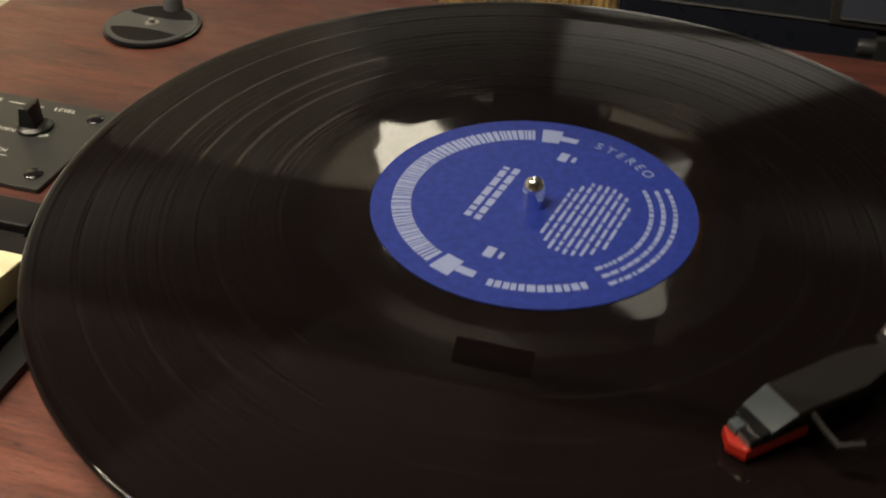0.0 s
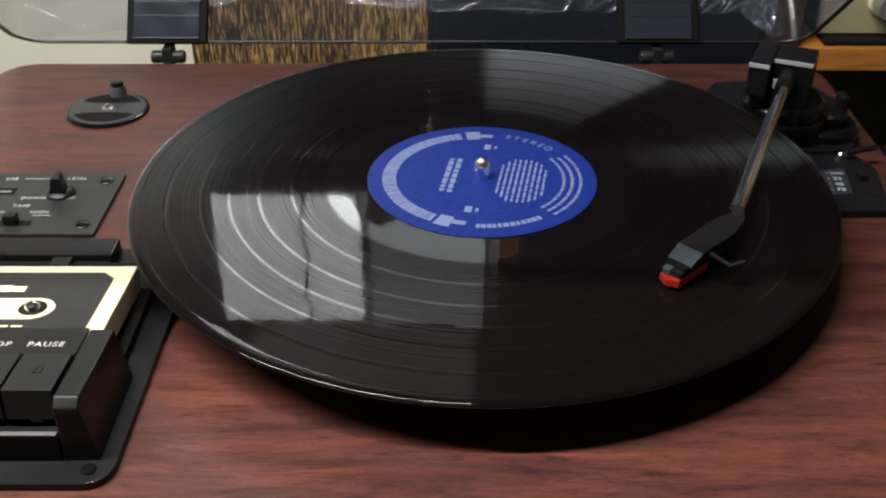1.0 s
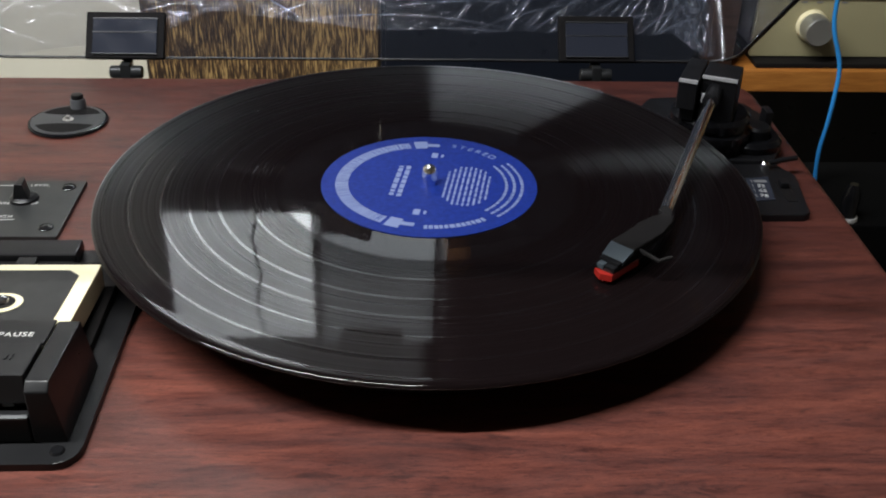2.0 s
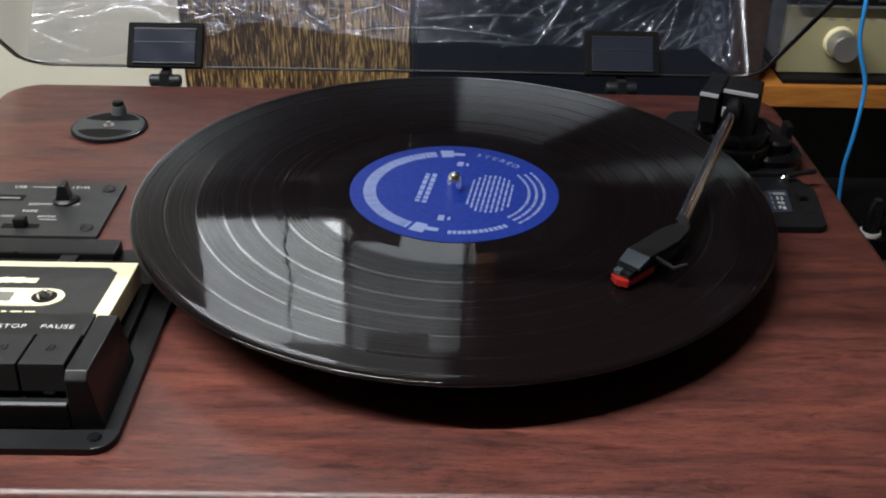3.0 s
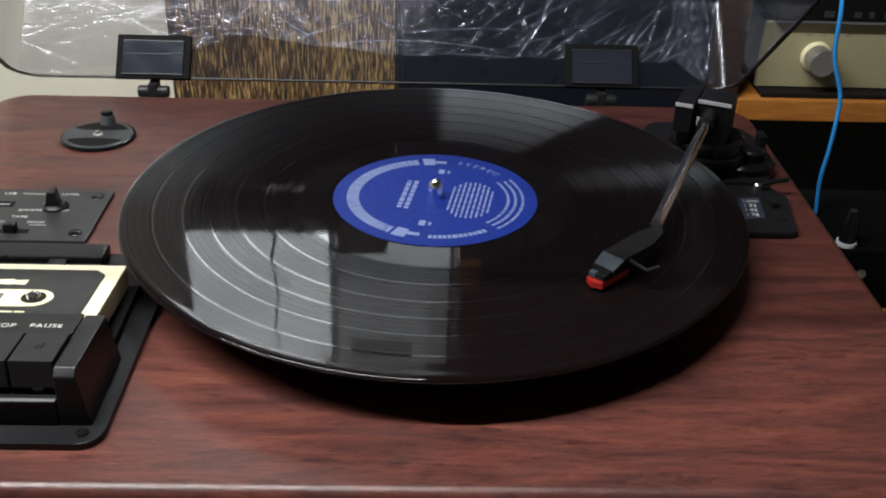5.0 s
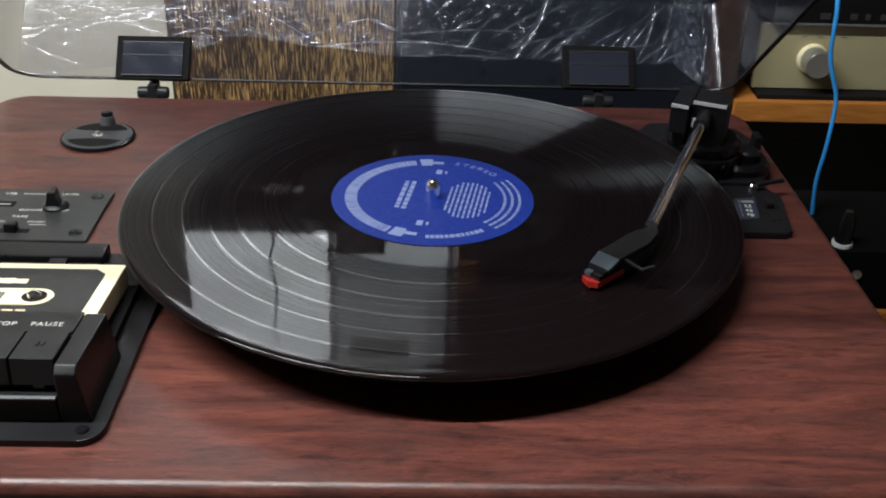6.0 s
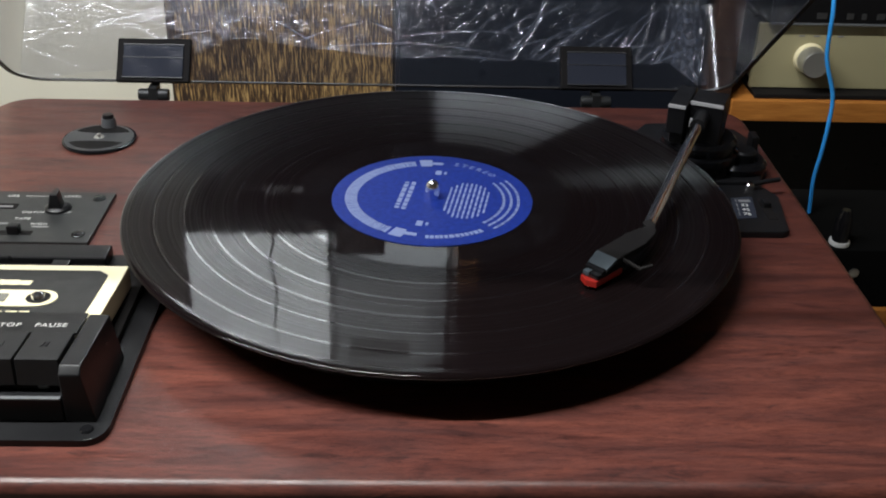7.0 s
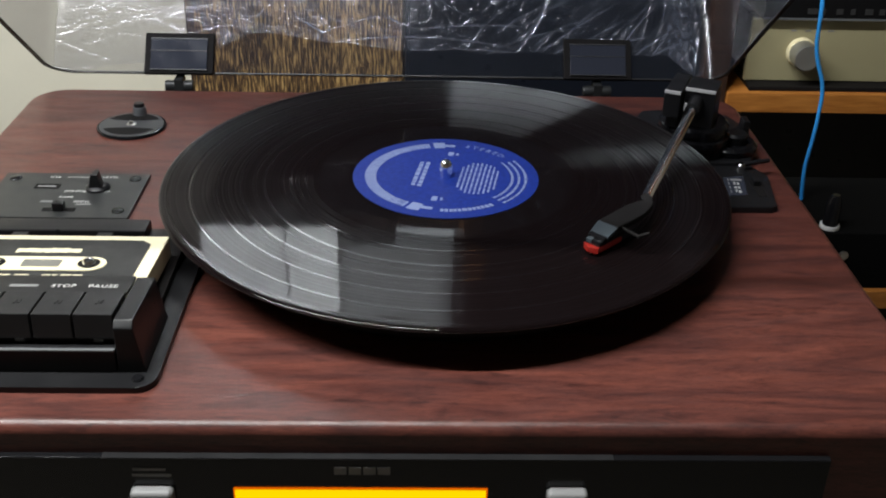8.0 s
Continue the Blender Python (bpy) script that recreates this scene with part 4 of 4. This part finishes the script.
def build_deck():
    out = round_rect(-0.2475, -0.1213, -0.1668, -0.030, (0.009, 0.002, 0.002, 0.009), 6)
    d = part("cassette_deck", lift(prism(out, 0.0002, 0.0030, bevel=0.0006)), BLACK, player, "black plastic cassette deck")
    screw(d, -0.1292, -0.1605, 0.0030, 0.0026)
    bm = bmesh.new()
    add_box(bm, -0.2385, -0.1385, -0.1562, -0.112, 0.003, 0.0140, bevel=0.0008)
    lift(bm)
    part("front_block", bm, BLACK, d)
    for x0, x1, foot in ((-0.1380, -0.1300, -0.1265), (-0.2390, -0.2326, -0.2326)):
        prof = [(-0.1562, 0.003), (-0.1562, 0.0245), (-0.1530, 0.0272), (-0.1140, 0.0239), (-0.1140, 0.003)]
        bm = bmesh.new()
        a = [bm.verts.new((x0, y, z)) for y, z in prof]
        b = [bm.verts.new((foot if z < 0.004 else x1, y, z)) for y, z in prof]
        bm.faces.new(a)
        bm.faces.new(b[::-1])
        for i in range(len(prof)):
            bm.faces.new((a[i], a[(i + 1) % 5], b[(i + 1) % 5], b[i]))
        bmesh.ops.recalc_face_normals(bm, faces=bm.faces)
        bmesh.ops.bevel(bm, geom=bm.edges[:], offset=0.0006, segments=2, affect="EDGES", profile=0.5)
        part("side_cheek", lift(bm), BLACK, d)
    # sloping label bar between keys and cassette
    bm = box(-0.2325, -0.1383, -0.0645, -0.0482, 0.0009, 0.0021, bevel=0.0003, m=SLOPE)
    part("label_bar", lift(bm), BLACK, d, "black bar with white key names")
    part("key_well", lift(box(-0.2328, -0.1382, -0.1500, -0.1125, 0.0141, 0.0190)), RUBBER, d)
    part("well", lift(box(-0.2380, -0.1310, -0.1100, -0.046, 0.003, 0.0068, bevel=0.0006)), RUBBER, d, "dark cassette well")
    hb = part("door_bar", lift(box(-0.2300, -0.1522, -0.0440, -0.0305, 0.0032, 0.0092, bevel=0.0012)), BLACK, d, "raised black bar behind the cassette")
    part("door_gap", lift(box(-0.2300, -0.1535, -0.0500, -0.0442, 0.0035, 0.0060)), RUBBER, d)
    for x in (-0.172, -0.214):
        part("catch", lift(box(x - 0.004, x + 0.004, -0.0520, -0.0442, 0.0062, 0.0085, bevel=0.0005)), BLACK, d)
    names = ("PAUSE", "STOP")
    for i in range(6):
        x1 = -0.1387 - 0.0169 * i
        x0 = max(x1 - 0.0161, -0.2322)
        if x1 < -0.2230:
            break
        bm = bmesh.new()
        add_box(bm, x0, x1, -0.0862, -0.0655, -0.0085, 0.0030, bevel=0.0006, m=SLOPE)
        k = part("key", lift(bm), MATTE, d, "flat black piano key")
        mid = (x0 + x1) / 2
        for s in (-0.0009, 0.0009):
            bm = box(mid + s - 0.0004, mid + s + 0.0004, -0.0768, -0.0735, 0.0029, 0.0033, m=SLOPE)
            part("mark", lift(bm), BLACK, k)
        at = Matrix.Translation((mid - 0.003, 0, -BASE)) @ SLOPE @ Matrix.Translation((0, -0.0588, 0.00215))
        if i < 2:
            lettering("caption", names[i], 0.0040, at, PRINT, d, spread=1.15)
        else:
            bm = box(-0.006, 0.006, -0.0012, 0.0012, 0, 0.0001, m=at)
            part("caption", bm, DIM, d)
    for x in (-0.146, -0.178, -0.199):
        part("lug", lift(box(x - 0.002, x + 0.002, -0.1513, -0.1500, 0.0145, 0.0165, bevel=0.0004)), GREY, d)
    # ledge line under the keys
    part("ledge", lift(box(-0.2385, -0.1385, -0.1568, -0.1550, 0.0134, 0.0144, bevel=0.0003)), GREY, d)


build_deck()


def build_cassette():
    c = thing("cassette", Matrix.Identity(4), "cream audio cassette with a dark grey label in the deck", "cassette")
    c.matrix_basis = SLOPE
    x1, x0 = -0.1345, -0.2349
    cx = (x0 + x1) / 2
    shell = part("shell", box(x0, x1, -0.0640, 0, -0.0105, 0, bevel=0.0008), CREAM, c, "cream plastic shell")
    lx0, lx1 = x0 + 0.0065, x1 - 0.0065
    lab = [(lx0, -0.0639), (lx1, -0.0639), (lx1, -0.0105), (lx1 - 0.0045, -0.0062), (lx0 + 0.0045, -0.0062), (lx0, -0.0105)]
    part("label_sheet", prism(lab, 0.0001, 0.0004), DARKLABEL, c, "dark grey printed label")
    hy = -0.0333
    oval = []
    for s, a0 in ((1, -90), (-1, 90)):
        for i in range(13):
            a = radians(a0 + 15 * i)
            oval.append((cx + s * 0.0213 + 0.0078 * math.cos(a), hy + 0.0072 * math.sin(a)))
    part("window_frame", prism(oval, 0.0004, 0.0008), CREAM, c, "cream hub surround")
    part("window", prism(round_rect(cx - 0.0085, cx + 0.0085, hy - 0.0036, hy + 0.0034, 0.0006, 2), 0.00075, 0.0011), GREYWIN, c, "smoky tape window")
    for s in (-1, 1):
        m = Matrix.Translation((cx + s * 0.0213, hy, 0.0008))
        part("hub_hole", lathe([(0, 0.0001), (0.0048, 0.0001), (0.0050, 0.0003), (0.0048, 0.0004), (0, 0.00035)], 28, m), RUBBER, c, "black hub opening")
        part("drive_hub", lathe([(0, 0.0004), (0.0030, 0.0004), (0.0026, 0.0020), (0.0012, 0.0028), (0, 0.0029)], 16, m), CHROME, c, "shiny drive spindle")
    # maker's mark: plain strokes
    bm = bmesh.new()
    x = cx - 0.016
    rnd = random.Random(8)
    while x < cx + 0.012:
        w = rnd.uniform(0.0015, 0.0035)
        add_box(bm, x, x + w, -0.0205 - rnd.uniform(0, 0.0008), -0.0170 + rnd.uniform(0, 0.001), 0.0004, 0.0005)
        x += w * 0.93
    tagged(part("maker_mark", bm, CREAM, c, "cream printed maker's mark"), "", "", "", "stuff")
    for a, b in ((0.004, 0.0075), (0.0085, 0.0105), (0.0120, 0.0165), (0.0175, 0.0215), (-0.008, -0.002), (-0.016, -0.010)):
        part("caption", box(cx + a, cx + b, -0.0452, -0.0442, 0.0004, 0.0005), CREAM, c)


DARKLABEL = plastic("dark_grey_label", (0.020, 0.020, 0.020), 0.45, 0.38, 0.6, spec=0.35)
GREYWIN = plastic("grey_tape_window", (0.16, 0.155, 0.14), 0.25)
build_cassette()


def build_pitch_panel():
    p = part("speed_panel", lift(prism([(0.150, 0.001), (0.181, 0.001), (0.1848, 0.0035), (0.1908, 0.042), (0.1845, 0.056), (0.150, 0.056)], 0.0002, 0.0040, bevel=0.0010)), BLACK, player, "black speed control plate")
    part("scale", lift(prism([(0.1590, 0.0135), (0.1712, 0.0155), (0.1750, 0.0400), (0.1630, 0.0380)], 0.0039, 0.0046, bevel=0.0002)), SMOKE, p, "dark grey printed scale")
    for i in range(4):
        y = 0.0175 + 0.0052 * i
        if i < 3:
            lettering("caption", ("78", "45", "33")[i], 0.0042, flat(0.1668 + 0.0007 * i, y + 0.0013, 0.0047) @ Matrix.Rotation(radians(-8), 4, "Z"), PRINT, p)
        else:
            bar(p, 0.1640 + 0.0007 * i, 0.1705 + 0.0007 * i, y, y + 0.0026, 0.0047, DIM)
        bar(p, 0.1625 + 0.0007 * i, 0.1630 + 0.0007 * i, y, y + 0.0030, 0.0047, DIM)
    part("switch_slot", lift(box(0.1772, 0.1822, 0.0140, 0.0350, 0.0039, 0.0043)), RUBBER, p)
    part("switch", lift(box(0.1776, 0.1818, 0.0270, 0.0330, 0.0042, 0.0075, bevel=0.0006)), BLACK, p, "small black slide switch")
    m = flat(0.1764, 0.0503, 0.004)
    q = part("cue_pivot", lathe([(0, 0), (0.0028, 0), (0.0028, 0.0030), (0.0016, 0.0042), (0, 0.0043)], 18, m), CHROME, p, "small chrome pivot")
    part("cue_lever", lift(tube([(0.1770, 0.0503, 0.0070), (0.1860, 0.0515, 0.0085), (0.1935, 0.0530, 0.0090)], 0.0014, 10)), BLACK, p, "thin black cueing lever")


build_pitch_panel()


def build_tonearm():
    plate = [(0.126, 0.128), (0.140, 0.105), (0.160, 0.058), (0.184, 0.058), (0.1945, 0.078), (0.198, 0.113), (0.190, 0.135), (0.165, 0.146), (0.135, 0.142)]
    part("arm_base", lift(prism(plate, 0.0002, 0.0050, bevel=0.0015)), BLACK, player, "black tonearm base plate")
    t = new("tonearm")
    t.empty_display_size = 0.01
    t.parent = player
    t.matrix_basis = UP
    part("pivot_ring", lathe([(0, 0.0052), (0.0215, 0.0052), (0.0215, 0.0120), (0.0225, 0.0125), (0.0225, 0.0160), (0.0200, 0.0170), (0.0200, 0.0190), (0.0210, 0.0195), (0.0210, 0.0225), (0.0190, 0.0245), (0, 0.0245)], 56, Matrix.Translation((0.1530, 0.0800, 0))), GLOSS, t, "stepped black pivot ring")
    part("rest_ring", lathe([(0, 0.0052), (0.0170, 0.0052), (0.0172, 0.0085), (0.0150, 0.0105), (0.0120, 0.0105), (0.0110, 0.0090), (0, 0.0090)], 40, Matrix.Translation((0.1765, 0.0800, 0))), GLOSS, t, "black anti-skate ring")
    part("rest_dial", lathe([(0, 0.0090), (0.0070, 0.0090), (0.0072, 0.0140), (0.0060, 0.0155), (0, 0.0155)], 24, Matrix.Translation((0.1800, 0.0800, 0))), BLACK, t, "small black dial")
    part("arm_rest", box(0.1860, 0.1900, 0.0860, 0.0960, 0.005, 0.020, bevel=0.0008), BLACK, t, "black arm rest")
    rot = Matrix.Rotation(radians(-24), 4, "Z")
    a = Matrix.Translation((0.1505, 0.0660, 0)) @ rot
    part("pivot_housing", box(-0.0092, 0.0092, 0, 0.0215, 0.0240, 0.0480, bevel=0.0012, m=a), BLACK, t, "black square pivot housing")
    part("stripe", box(-0.0089, 0.0089, -0.0006, 0.0004, 0.0462, 0.0480, m=a), SILVER, t, "silver stripe")
    b = Matrix.Translation((0.1333, 0.0630, 0)) @ rot
    part("counter_bracket", box(-0.0050, 0.0050, 0, 0.0340, 0.0310, 0.0480, bevel=0.0012, m=b), BLACK, t, "black side bracket")
    part("stripe", box(-0.0047, 0.0047, -0.0006, 0.0004, 0.0462, 0.0480, m=b), SILVER, t, "silver stripe")
    bm = box(-0.0030, 0.0042, 0.004, 0.0250, 0.0240, 0.0312, bevel=0.0006, m=b)
    part("bracket_foot", bm, BLACK, t)
    e0, e1 = Vector((0.1437, 0.0548, 0.0395)), Vector((0.0982, -0.0488, 0.0330))
    part("collar", tube([e0 + (e0 - e1).normalized() * 0.016, e0 - (e0 - e1).normalized() * 0.001], 0.0042, 20, (0, 0, 1)), BLACK, t)
    part("clip", box(-0.0042, 0.0042, -0.0065, -0.0055, 0.0372, 0.0420, m=Matrix.Translation((0.1465, 0.0632, 0)) @ rot), SILVER, t, "small silver clip")
    part("arm_tube", tube([e0, e1], 0.0029, 20, (0, 0, 1)), CHROME, t, "straight chrome arm tube")
    c = Matrix.Translation((0.0650, -0.0856, 0.0222)) @ Matrix.Rotation(radians(-45), 4, "Z")
    hs = bmesh.new()
    merge(hs, prism([(-0.0062, 0.0145), (0.0056, 0.0145), (0.0054, 0.0360), (0.0034, 0.0470), (0.0010, 0.0510), (-0.0034, 0.0510), (-0.0056, 0.0440), (-0.0060, 0.0360)], 0.0072, 0.0100, bevel=0.0008))
    hs.transform(c)
    part("headshell", hs, RUBBER, t, "black plastic headshell")
    bm = bmesh.new()
    pts = [(-0.0058, 0.0146, 0.0100), (0.0052, 0.0146, 0.0100), (0.0048, 0.0078, 0.0072), (-0.0052, 0.0078, 0.0072)]
    top = [bm.verts.new(p) for p in pts]
    low = [bm.verts.new((x, y, z - 0.0018)) for x, y, z in pts]
    bm.faces.new(top)
    bm.faces.new(low[::-1])
    for i in range(4):
        bm.faces.new((top[i], low[i], low[(i + 1) % 4], top[(i + 1) % 4]))
    bm.transform(c)
    part("cartridge_nose", bm, NOSE, t, "pale grey sloping cartridge nose")
    part("cartridge", box(-0.0047, 0.0047, 0.0050, 0.0240, 0.0036, 0.0072, bevel=0.0006, m=c), GLOSS, t, "black cartridge body")
    part("window", box(-0.0036, -0.0004, 0.0022, 0.0052, 0.0038, 0.0062, bevel=0.0004, m=c), NOSE, t, "small pale window")
    part("cartridge_lip", box(-0.0042, 0.0042, 0.0026, 0.0060, 0.0034, 0.0060, bevel=0.0004, m=c), GLOSS, t)
    part("stylus", prism([(-0.0044, 0.0022), (0.0, -0.0002), (0.0044, 0.0016), (0.0048, 0.0200), (-0.0046, 0.0200)], 0.0006, 0.0035, bevel=0.0005, m=c), RED, t, "bright red stylus holder")
    part("needle", tube([c @ Vector((0, 0.003, 0.0012)), c @ Vector((0, 0.002, -0.0010))], 0.0003, 8), STEEL, t)
    fl = [c @ Vector(p) for p in ((0.0050, 0.0190, 0.0084), (0.0110, 0.0175, 0.0086), (0.0155, 0.0170, 0.0084), (0.0185, 0.0215, 0.0096))]
    part("finger_lift", tube(fl, 0.0009, 8), RUBBER, t, "thin black finger lift")


NOSE = plastic("pale_grey_plastic", (0.045, 0.056, 0.066), 0.35, spec=0.2)
build_tonearm()
